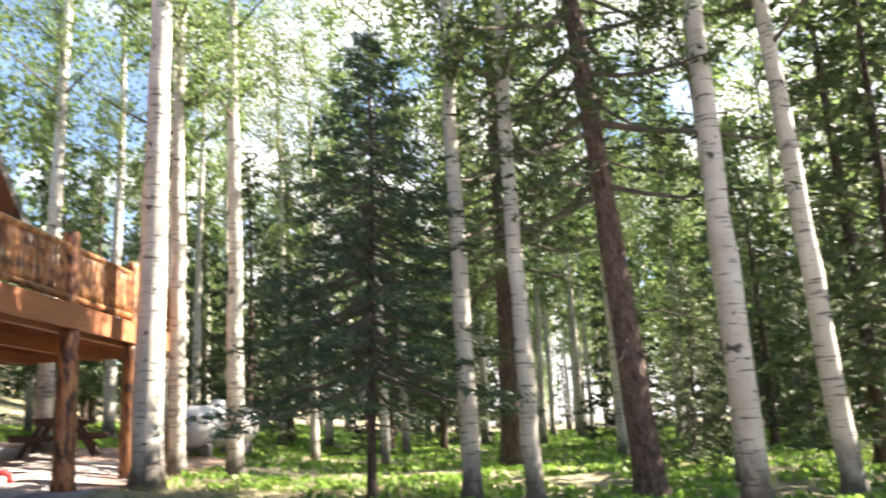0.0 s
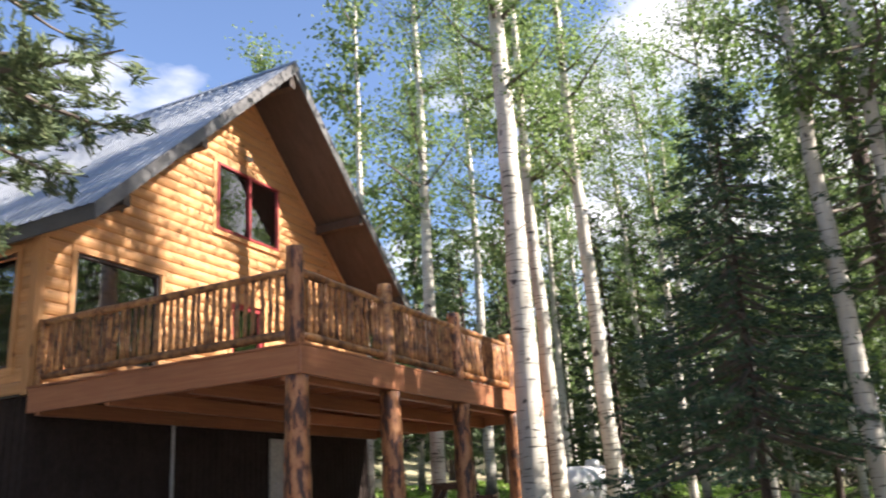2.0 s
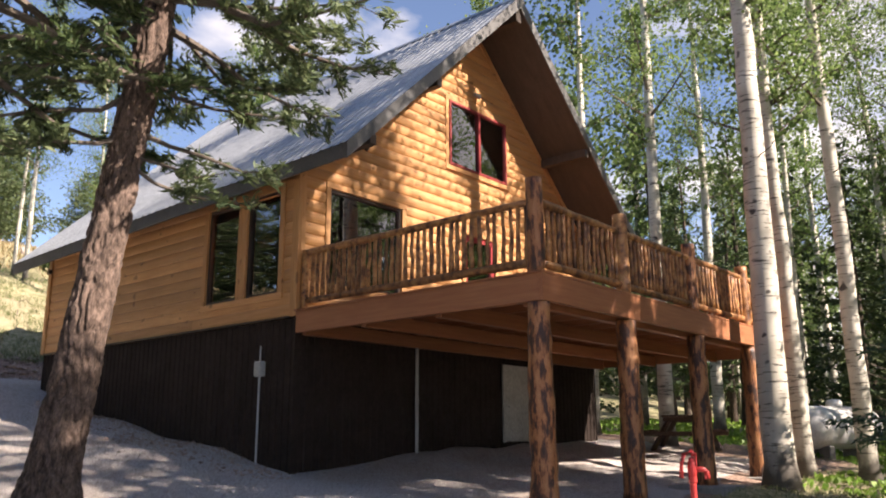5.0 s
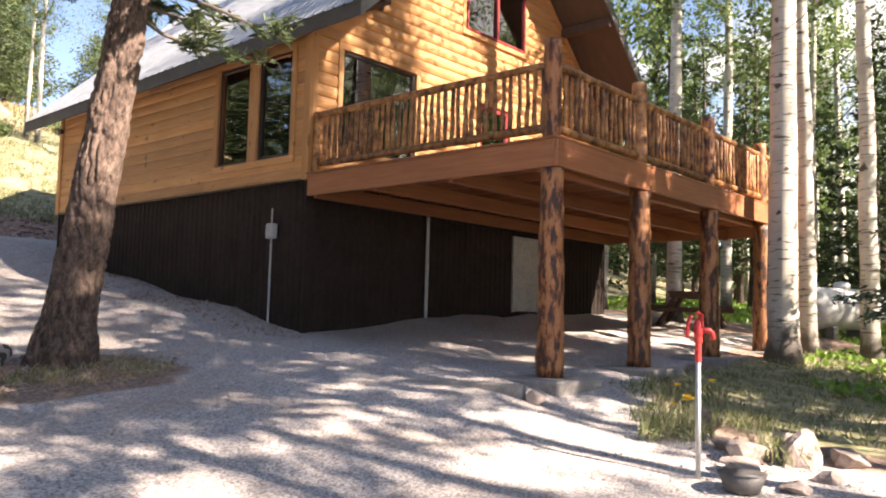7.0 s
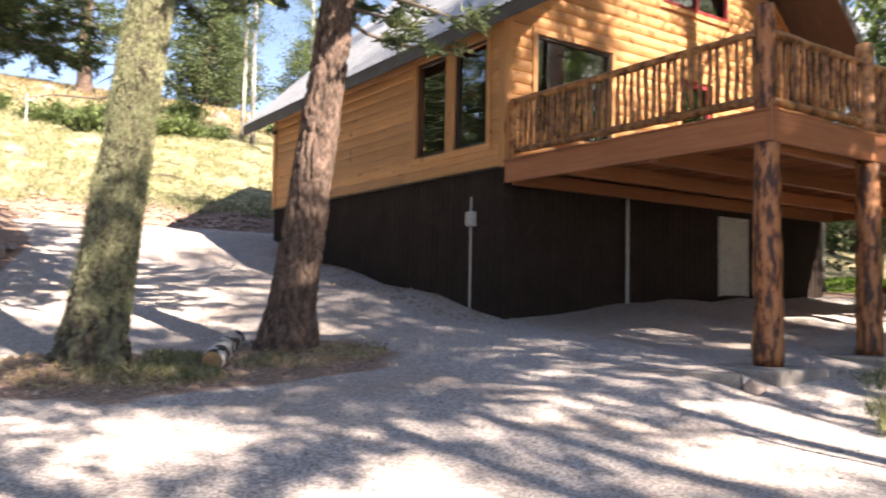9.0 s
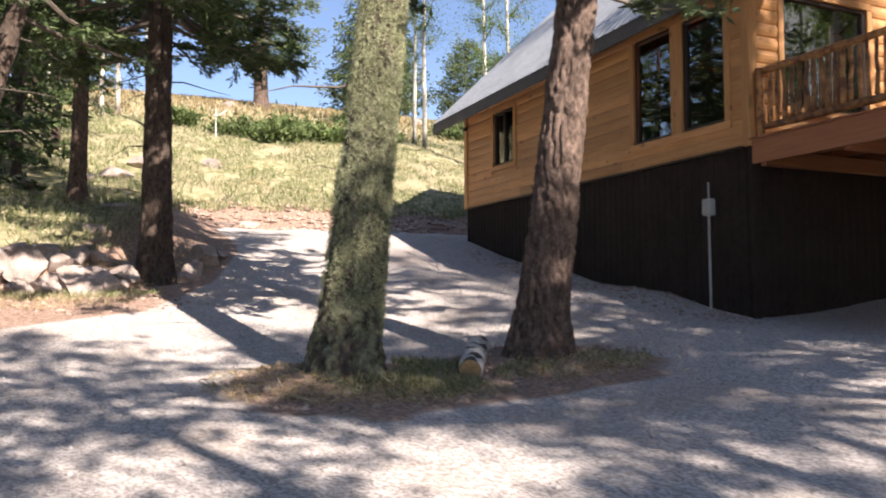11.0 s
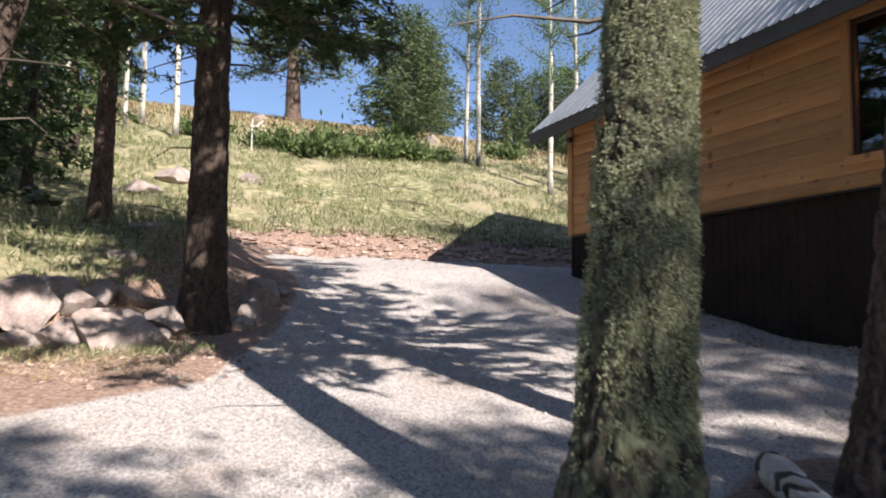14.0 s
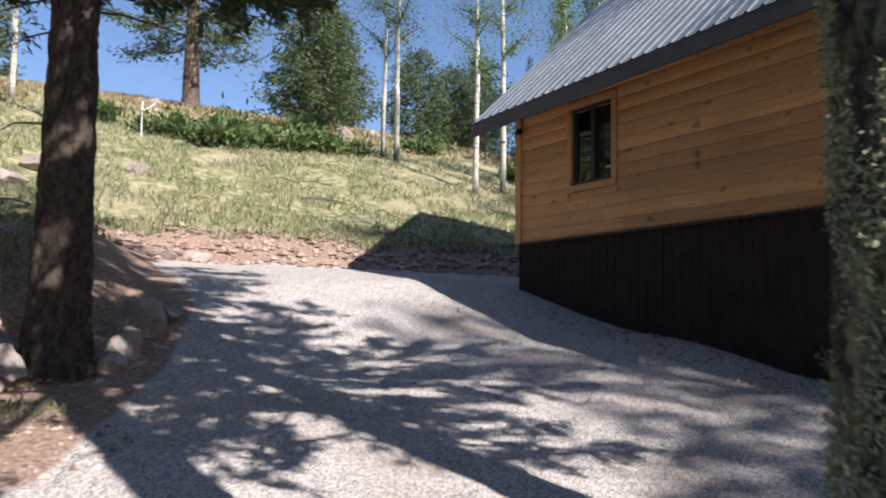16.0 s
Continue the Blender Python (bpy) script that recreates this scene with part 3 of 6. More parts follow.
def window(name, axis, a0, a1, z0, z1, panes, frame_mat, trim=True, label="", sash=0.05, off=0.0):
    """Casing, frame, bars and panes set in a wall opening."""
    def bx(p0, p1, d0, d1, b0, b1, bev=0.004):
        return box(p0, p1, d0, d1, b0, b1, bev) if axis == "x" else box(d0, d1, p0, p1, b0, b1, bev)
    mat_h = M_SIDING_X if axis == "x" else M_SIDING_Y
    hub = new(name)
    hub.parent = cabin
    tagged(hub, label)
    if trim:
        c = 0.1
        part("casing", bx(a0 - c, a1 + c, -0.045, 0.0, z1, z1 + c), mat_h, hub)
        part("casing", bx(a0 - c, a1 + c, -0.05, 0.0, z0 - c, z0), mat_h, hub)
        part("casing", bx(a0 - c, a0, -0.045, 0.0, z0 + 0.001, z1 - 0.001), M_TRIM_Z, hub)
        part("casing", bx(a1, a1 + c, -0.045, 0.0, z0 + 0.001, z1 - 0.001), M_TRIM_Z, hub)
    d0, d1 = off + 0.0, off + 0.09
    part("frame", bx(a0, a1, d0, d1, z1 - sash, z1), frame_mat, hub)
    part("frame", bx(a0, a1, d0, d1, z0, z0 + sash), frame_mat, hub)
    part("frame", bx(a0, a0 + sash, d0, d1, z0 + sash, z1 - sash), frame_mat, hub)
    part("frame", bx(a1 - sash, a1, d0, d1, z0 + sash, z1 - sash), frame_mat, hub)
    step = (a1 - a0) / panes
    for i in range(1, panes):
        part("mullion", bx(a0 + step * i - 0.035, a0 + step * i + 0.035, d0 - 0.004, d1, z0 + sash, z1 - sash), frame_mat, hub)
    for i in range(panes):
        g = part("pane", bx(a0 + step * i + 0.03, a0 + step * (i + 1) - 0.03, d0 + 0.045, d0 + 0.053, z0 + 0.03, z1 - 0.03, 0), M_GLASS, hub)
        g.visible_shadow = False
    return hub


window("side_window", "y", 0.43, 1.31, 3.12, 4.82, 1, M_DARK, trim=False, label="tall fixed pane in a dark bronze frame")
window("side_window", "y", 1.55, 2.46, 3.12, 4.82, 1, M_DARK, trim=False, label="tall fixed pane in a dark bronze frame")
for a0, a1, z0, z1, m in ((0.32, 2.57, 4.82, 4.93, M_SIDING_Y), (0.32, 2.57, 3.01, 3.12, M_SIDING_Y), (0.32, 0.43, 3.121, 4.819, M_TRIM_Z),
                          (1.31, 1.55, 3.121, 4.819, M_TRIM_Z), (2.46, 2.57, 3.121, 4.819, M_TRIM_Z)):
    part("window_casing", box(-0.046, 0.0, a0, a1, z0, z1, 0.004), m, cabin)
window("rear_window", "y", 6.45, 7.33, 3.48, 4.65, 2, M_DARK, label="two-part sliding window in dark frame")
window("front_window", "x", 0.62, 2.32, 3.3, 4.9, 1, M_DARK, label="large fixed pane with pine casing")
window("upper_window", "x", *UPPER, 2, M_RED, label="two-part window with dark red frame", off=-0.065)
# no opening here: flat sheets make the left pane grey, the right dark
M_PALE_SHEET = mat_mottled("pale_sheet", [(0.3, (0.50, 0.50, 0.50)), (0.7, (0.62, 0.62, 0.61))], 1.5, 0.8, stretch=(1, 1, 6))
part("pale_sheet", box(UPPER[0], 4.56, -0.006, -0.001, UPPER[2], UPPER[3]), M_PALE_SHEET, cabin, "grey sheet behind the left pane")
part("dark_sheet", box(4.57, UPPER[1], -0.006, -0.001, UPPER[2], UPPER[3]), M_DARK, cabin)
window("glass_door", "x", 4.12, 5.08, 2.82, 4.78, 1, M_RED, label="glazed deck door with red frame", sash=0.1)

def eave_run(y):
    """Level run from ridge to eave; the overhang widens towards the rear."""
    return RIDGE_X + 0.15 + 0.51 * (y - ROOF_Y0) / (ROOF_Y1 - ROOF_Y0)


# roof: slabs, ribbed panels, fascia, soffit, purlin ends
for s in (-1, 1):
    def rp(d, drop, y):
        """A point d along the level run from the ridge, drop below the roof's top."""
        return (RIDGE_X + s * d, y, RIDGE_Z - SLOPE * d - drop)
    bm = bmesh.new()
    vs = [bm.verts.new(rp(d, t, y)) for y in (ROOF_Y0, ROOF_Y1) for d, t in ((0, 0.03), (eave_run(y), 0.03), (eave_run(y), 0.24), (0, 0.24))]
    bm.faces.new(vs[:4]), bm.faces.new(vs[4:][::-1])
    for i in range(4):
        j = (i + 1) % 4
        bm.faces.new((vs[i], vs[i + 4], vs[j + 4], vs[j]))
    bmesh.ops.recalc_face_normals(bm, faces=bm.faces[:])
    part("roof_deck", bm, M_SOFFIT, cabin, "dark brown boarded soffit")
    for y0, y1 in ((ROOF_Y0 - 0.03, ROOF_Y0 - 0.002), (ROOF_Y1 + 0.002, ROOF_Y1 + 0.03)):
        bm = bmesh.new()
        vs = [bm.verts.new(rp(d, t, y)) for y in (y0, y1) for d, t in ((0, 0.0), (eave_run(y) + 0.03, 0.0), (eave_run(y) + 0.03, 0.27), (0, 0.27))]
        bm.faces.new(vs[:4]), bm.faces.new(vs[4:][::-1])
        for i in range(4):
            j = (i + 1) % 4
            bm.faces.new((vs[i], vs[i + 4], vs[j + 4], vs[j]))
        bmesh.ops.recalc_face_normals(bm, faces=bm.faces[:])
        part("barge_board", bm, M_FASCIA, cabin, "grey metal rake trim")
    bm = bmesh.new()
    vs = [bm.verts.new(rp(eave_run(y) + o, t + SLOPE * -o, y)) for y in (ROOF_Y0 - 0.001, ROOF_Y1 + 0.001) for o, t in ((0, 0.04), (0.03, 0.04), (0.03, 0.27), (0, 0.27))]
    bm.faces.new(vs[:4]), bm.faces.new(vs[4:][::-1])
    for i in range(4):
        j = (i + 1) % 4
        bm.faces.new((vs[i], vs[i + 4], vs[j + 4], vs[j]))
    bmesh.ops.recalc_face_normals(bm, faces=bm.faces[:])
    part("eave_fascia", bm, M_FASCIA, cabin, "grey metal eave trim")
    panels, pw = 12, (ROOF_Y1 - ROOF_Y0 + 0.06) / 12
    prof = []
    for r in range(4):
        c = pw * (r + 0.5) / 4
        prof += [(c - 0.034, 0.0), (c - 0.013, 0.024), (c + 0.013, 0.024), (c + 0.034, 0.0)]
    prof = [(0.0, 0.0)] + prof + [(pw, 0.0)]
    for i in range(panels):
        y0 = ROOF_Y0 - 0.03 + pw * i
        k = len(prof)
        verts = [rp(0.0, -z - 0.004, y0 + y) for y, z in prof] + [rp(eave_run(y0 + y) + 0.06, -z - 0.004, y0 + y) for y, z in prof]
        faces = [(j, j + 1, k + j + 1, k + j) if s < 0 else (j, k + j, k + j + 1, j + 1) for j in range(k - 1)]
        raw("roof_panel", verts, faces, M_ROOF, cabin)
bm = bmesh.new()
vs = [bm.verts.new((RIDGE_X + x, y, RIDGE_Z + z)) for y in (ROOF_Y0 - 0.04, ROOF_Y1 + 0.04) for x, z in ((-0.16, -0.115), (0, 0.045), (0.16, -0.115))]
bm.faces.new((vs[0], vs[1], vs[4], vs[3])), bm.faces.new((vs[1], vs[2], vs[5], vs[4]))
part("ridge_cap", bm, M_ROOF, cabin)
for x in (0.42, 2.0, 6.9, 8.48):
    z = RIDGE_Z - 0.25 - SLOPE * abs(x - RIDGE_X)
    part("purlin", box(x - 0.07, x + 0.07, ROOF_Y0 + 0.03, -0.06, z - 0.2, z - 0.02, 0.008), M_SOFFIT, cabin, "dark roof beam end")
part("ridge_beam", box(RIDGE_X - 0.08, RIDGE_X + 0.08, ROOF_Y0 + 0.03, -0.06, RIDGE_Z - 0.56, RIDGE_Z - 0.28, 0.008), M_SOFFIT, cabin)


def ribbed(name, axis, a0, a1, z0f, z1, face, mat, label=""):
    """Upright-ribbed sheet cladding whose foot follows the ground."""
    verts, faces = [], []
    a, i = a0, 0
    pts = []
    while a < a1:
        pts += [(a, 0.0), (a + 0.10, 0.0), (a + 0.115, 0.018), (a + 0.14, 0.018), (a + 0.155, 0.0)]
        a += 0.155
    for p, o in pts:
        p = min(p, a1)
        zf = z0f(p)
        for z in (zf, z1):
            verts.append((p, face - o, z) if axis == "x" else (face - o, p, z))
    for k in range(len(pts) - 1):
        q = (2 * k, 2 * k + 2, 2 * k + 3, 2 * k + 1)
        faces.append(q if axis == "x" else q[::-1])
    return raw(name, verts, faces, mat, cabin, label)


ribbed("base_cladding", "y", 0.0, LY, lambda a: height(-0.1, a) - 0.25, Z_SILL - 0.03, 0.03, M_FOUND, "dark brown ribbed metal base")
ribbed("base_cladding", "x", 0.0, WX, lambda a: height(a, -0.1) - 0.25, Z_SILL - 0.03, 0.03, M_FOUND, "dark brown ribbed metal base")
part("base_wall", box(0.05, WX, 0.05, 0.2, -0.3, Z_SILL - 0.1), M_FOUND, cabin)
part("base_wall", box(0.05, 0.2, 0.2, LY, -0.3, Z_SILL - 0.1), M_FOUND, cabin)
part("base_wall", box(WX - 0.15, WX, 0.2, LY, -0.3, Z_SILL - 0.1), M_FOUND, cabin)
part("base_corner", box(-0.03, 0.1, -0.03, 0.01, height(0, 0) - 0.3, Z_SILL - 0.03, 0.004), M_FOUND, cabin)
bd = thing("basement_door", "dull white plain door under the deck", "door", kind="structure")
part("leaf", box(5.32, 6.12, -0.045, -0.005, 0.8, 2.24, 0.006), M_DOORWHITE, bd)
for q in ((5.26, 5.318, 0.78, 2.3), (6.122, 6.18, 0.78, 2.3), (5.318, 6.122, 2.242, 2.3)):
    part("jamb", box(q[0], q[1], -0.05, -0.002, q[2], q[3], 0.004), M_DOORWHITE, bd)
part("door_knob", box(5.38, 5.43, -0.1, -0.045, 1.45, 1.5, 0.02), M_GALV, bd)

# meter box with conduit on the base wall
mb = thing("electric_box", "small grey electric box with conduit on the dark wall", "electric box")
part("box_body", box(-0.10, 0.01, 0.70, 0.86, 1.82, 2.06, 0.012), M_GREYBOX, mb)
part("box_cover", box(-0.115, -0.1, 0.715, 0.845, 1.84, 2.04, 0.006), M_GREYBOX, mb)
v, f = tube([(-0.045, 0.78, height(-0.05, 0.78) - 0.1), (-0.045, 0.78, 1.82)], [0.017, 0.017], 8)
raw("conduit", v, f, M_GREYBOX, mb)
v, f = tube([(-0.045, 0.78, 2.06), (-0.045, 0.78, 2.3)], [0.013, 0.013], 8)
raw("conduit", v, f, M_GREYBOX, mb)
# wall lamp, gable camera, chandelier, white drain pipe
wl_ = thing("wall_lantern", "black iron wall lantern under the roof edge", "wall lamp")
part("back_plate", box(1.24, 1.34, -0.055, -0.038, 5.86, 6.0, 0.006), M_BLACK, wl_)
part("arm", box(1.275, 1.305, -0.17, -0.05, 5.93, 5.96, 0.006), M_BLACK, wl_)
v, f = tube([(1.29, -0.16, 5.95), (1.29, -0.16, 5.90), (1.29, -0.16, 5.88), (1.29, -0.16, 5.74), (1.29, -0.16, 5.70)], [0.02, 0.085, 0.07, 0.05, 0.02], 6)
raw("lantern", v, f, M_BLACK, wl_)
gc = thing("gable_light", "small pale flood lamp under the gable", "flood lamp")
part("base", box(4.42, 4.52, -0.07, -0.038, 7.78, 7.86, 0.01), M_GREYBOX, gc)
part("head", box(4.38, 4.56, -0.16, -0.07, 7.74, 7.83, 0.02), M_GREYBOX, gc)
cl = thing("eave_camera", "small dark fixture under the rear eave", "fixture")
part("body", box(-0.13, -0.045, 8.55, 8.68, 4.5, 4.6, 0.02), M_DARK, cl)
ch = thing("chandelier", "lit amber glass chandelier inside the room", "chandelier")
v, f = tube([(1.0, 2.03, 5.3), (1.0, 2.03, 4.45)], [0.012, 0.012], 6)
raw("stem", v, f, M_BLACK, ch)
for i in range(5):
    a = 2 * math.pi * i / 5
    cx, cy = 1.0 + 0.24 * math.cos(a), 2.03 + 0.24 * math.sin(a)
    v, f = tube([(1.0, 2.03, 4.47), ((1.0 + cx) / 2, (2.03 + cy) / 2, 4.40), (cx, cy, 4.45)], [0.01, 0.01, 0.01], 6)
    raw("arm", v, f, M_BLACK, ch)
    v, f = tube([(cx, cy, 4.33), (cx, cy, 4.37), (cx, cy, 4.43), (cx, cy, 4.47)], [0.055, 0.06, 0.045, 0.02], 10)
    raw("glass_shade", v, f, M_BULB, ch)
dp = thing("drain_pipe", "grey upright pipe against the dark base wall", "pipe")
v, f = tube([(2.73, -0.03, height(2.73, -0.05) - 0.05), (2.73, -0.03, 2.44)], [0.03, 0.03], 10)
raw("pipe", v, f, M_GREYBOX, dp)
v, f = tube([(2.73, -0.03, 1.5), (2.73, -0.03, 1.56)], [0.037, 0.037], 10)
raw("collar", v, f, M_GREYBOX, dp)

# ---------------- deck ----------------
DY, DZ = -4.58, 2.80
deck = thing("deck", "raised log-railed timber deck on peeled log posts", "deck")
part("rim_beam", box(-0.05, 8.95, DY, DY + 0.06, DZ - 0.36, DZ - 0.03, 0.006), M_BEAM_X, deck, "reddish stained rim beam")
part("rim_beam", box(-0.05, 0.01, DY + 0.061, -0.06, DZ - 0.36, DZ - 0.03, 0.006), M_BEAM_Y, deck, "reddish stained rim beam")
part("rim_beam", box(8.89, 8.95, DY + 0.061, -0.06, DZ - 0.36, DZ - 0.03, 0.006), M_BEAM_Y, deck, "reddish stained rim beam")
for y in (-4.3, -2.9, -1.5, -0.2):
    part("girder", box(0.012, 8.888, y - 0.05, y + 0.05, DZ - 0.40, DZ - 0.19, 0.006), M_BEAM_X, deck)
for i in range(15):
    x = 0.3 + i * 0.595
    part("joist", box(x - 0.02, x + 0.02, -4.51, -0.07, DZ - 0.189, DZ - 0.032), M_BEAM_Y, deck)
shared = None
for i in range(32):
    y = DY + 0.02 + i * 0.1425
    if shared is None:
        ob = part("deck_board", box(-0.07, 8.97, DY - 0.005, DY + 0.133, DZ - 0.03, DZ, 0.004), M_BEAM_X, deck)
        shared = ob.data
    else:
        ob = new("deck_board", shared)
        ob.parent, ob.location = deck, (0, i * 0.1425, 0)

edging = part("kerb", box(-0.07, 0.07, -0.85, 0.85, -0.2, 0.03, 0.012), M_CONC)
edging.matrix_world = Matrix.Translation((-1.3, -4.05, height(-1.3, -4.05))) @ Matrix.Rotation(radians(24), 4, "Z")
tagged(edging, "low concrete edging beside the footing pad", "kerb")
POSTS = [0.05, 2.18, 4.44, 6.67, 8.86]
PY = -4.45


def log_between(name, a, b, r0, r1, parent, mat, seed, rings=10, sides=10, rough=0.10, wig=0.0):
    rnd = random.Random(seed)
    a, b = Vector(a), Vector(b)
    pts, rad = [], []
    for i in range(rings + 1):
        u = i / rings
        w = wig * math.sin(math.pi * u)
        pts.append(a.lerp(b, u) + Vector((rnd.uniform(-w, w), rnd.uniform(-w, w), rnd.uniform(-w, w) * 0.3)))
        rad.append((r0 + (r1 - r0) * u) * rnd.uniform(0.97, 1.03))
    v, f = tube(pts, rad, sides, rough, seed)
    return raw(name, v, f, mat, parent, smooth=True)


for i, x in enumerate(POSTS):
    zg = height(x, PY)
    log_between("post", (x + 0.01, PY, zg + 0.03), (x, PY, DZ - 0.37), 0.165, 0.135, deck, M_LOG, 40 + i, 22, 16, 0.12, 0.008)
    log_between("rail_post", (x, PY + 0.02, DZ - 0.02), (x, PY + 0.02, 3.98 - 0.03 * i), 0.112, 0.105, deck, M_LOG if i % 2 == 0 else M_RAIL, 60 + i, 12, 14, 0.10, 0.004)
    if i < 4:
        pad = part("concrete_pad", box(x - (0.55 if i == 0 else 0.47), x + 0.36, PY - 0.48, PY + 0.42, zg - 0.3, zg + 0.035, 0.02), M_CONC)
        tagged(pad, "weathered concrete footing pad under a log post", "footing", "deck footings")


def railing(p, q, seed, z_lo=2.93, z_hi=3.69, gap=0.118):
    """Top and bottom pole with crooked balusters between two posts."""
    rnd = random.Random(seed)
    p, q = Vector(p), Vector(q)
    n = (q - p).normalized()
    span = (q - p).length
    log_between("top_rail", (*(p + n * 0.06).xy, z_hi), (*(q - n * 0.06).xy, z_hi), 0.056, 0.045, deck, M_RAIL, seed, 14, 10, 0.14, 0.008)
    log_between("bottom_rail", (*(p + n * 0.06).xy, z_lo), (*(q - n * 0.06).xy, z_lo), 0.05, 0.056, deck, M_RAIL, seed + 1, 14, 10, 0.14, 0.008)
    d = 0.16
    while d < span - 0.12:
        c = p + n * d
        log_between("baluster", (c.x + rnd.uniform(-.008, .008), c.y + rnd.uniform(-.008, .008), z_lo + 0.02), (c.x + rnd.uniform(-.012, .012), c.y + rnd.uniform(-.012, .012), z_hi - 0.02),
                    0.034 * rnd.uniform(0.8, 1.2), 0.028 * rnd.uniform(0.8, 1.2), deck, M_RAIL, rnd.randrange(9999), 5, 6, 0.2, 0.012)
        d += gap * rnd.uniform(0.85, 1.15)


for i in range(4):
    railing((POSTS[i], PY + 0.02, 0), (POSTS[i + 1], PY + 0.02, 0), 100 + 10 * i)
railing((0.06, -0.14, 0), (0.05, PY + 0.02, 0), 200)
railing((8.85, -0.14, 0), (8.86, PY + 0.02, 0), 210)
log_between("rail_post", (0.06, -0.12, DZ - 0.02), (0.06, -0.12, 3.74), 0.06, 0.055, deck, M_RAIL, 77, 8, 10, 0.12)


# ---------------- trees ----------------
def limb_points(base, tip, sag, n, rnd, wig):
    base, tip = Vector(base), Vector(tip)
    out = []
    for i in range(n + 1):
        u = i / n
        p = base.lerp(tip, u)
        p.z += sag * math.sin(math.pi * u)
        w = wig * u * (1 - u) * 4
        out.append(p + Vector((rnd.uniform(-w, w), rnd.uniform(-w, w), rnd.uniform(-w, w))))
    return out


def build_aspen(seed, tall=17.0, r=0.2, leaves=2600, crown=0.5, wide=2.2, leaf=0.13, sides=12):
    """A slim pale trunk, bare below, with forked limbs and loose leaf clumps above."""
    rnd, rng = random.Random(seed), np.random.default_rng(seed)
    tree = thing("aspen_tree", "slender white-barked aspen with light green crown", "tree", group="aspen grove")
    pts, rad, n = [], [], 26
    ph, bend = rnd.uniform(0, 6), rnd.uniform(0.05, 0.16)
    for i in range(n + 1):
        u = i / n
        z = tall * u
        pts.append(Vector((bend * math.sin(u * 4 + ph) * u * 1.4 + rnd.uniform(-.02, .02), bend * math.cos(u * 3.1 + ph) * u * 1.4 + rnd.uniform(-.02, .02), z - 0.35)))
        rad.append(r * (1 - 0.86 * u ** 1.15) * (1 + 0.55 * max(0, 1 - z / 0.6)))
    v, f = tube(pts, rad, sides, 0.06, seed, detail=0.7)
    raw("trunk", v, f, M_ASPEN, tree, smooth=True)
    limbs, tips = [], []
    for k in range(22):
        u = crown * 0.85 + (0.98 - crown * 0.85) * (k + rnd.random()) / 22
        b = pts[min(n, int(u * n))]
        a = rnd.uniform(0, 6.28)
        ln = wide * rnd.uniform(0.5, 1.0) * math.sqrt(max(0.1, 1 - (u - crown) / (1.05 - crown)))
        t = b + Vector((math.cos(a) * ln, math.sin(a) * ln, ln * rnd.uniform(0.4, 1.0)))
        lp = limb_points(b, t, -0.1, 4, rnd, 0.08)
        limbs.append(tube(lp, [0.05 * r / 0.2, 0.035, 0.025, 0.016, 0.008], 5 if sides > 7 else 3, 0, k))
        tips += [(p, 0.34 + 0.24 * i) for i, p in enumerate(lp[1:])]
    for k in range(3):
        u = crown * rnd.uniform(0.35, 0.8)
        b = pts[int(u * n)]
        a = rnd.uniform(0, 6.28)
        lp = limb_points(b, b + Vector((math.cos(a) * 0.7, math.sin(a) * 0.7, rnd.uniform(-.1, .3))), -0.05, 3, rnd, 0.06)
        limbs.append(tube(lp, [0.018, 0.012, 0.008, 0.004], 4, 0, k))
    tips += [(pts[-1], 0.6), (pts[-2], 0.7)]
    v, f = merge(limbs)
    tagged(raw("branchwork", v, f, M_TWIG, tree), kind="stuff")
    which = rng.integers(0, len(tips), leaves)
    cen = np.array([t[0] for t in tips])[which] + rng.normal(0, 1, (leaves, 3)) * np.array([t[1] for t in tips])[which][:, None] * [0.46, 0.46, 0.36]
    v, f = blades(cen, rng.normal(0, 1, (leaves, 3)), leaf, leaf * 0.8, rng)
    tagged(raw("crown", v, f, M_LEAF, tree), kind="stuff")
    return tree


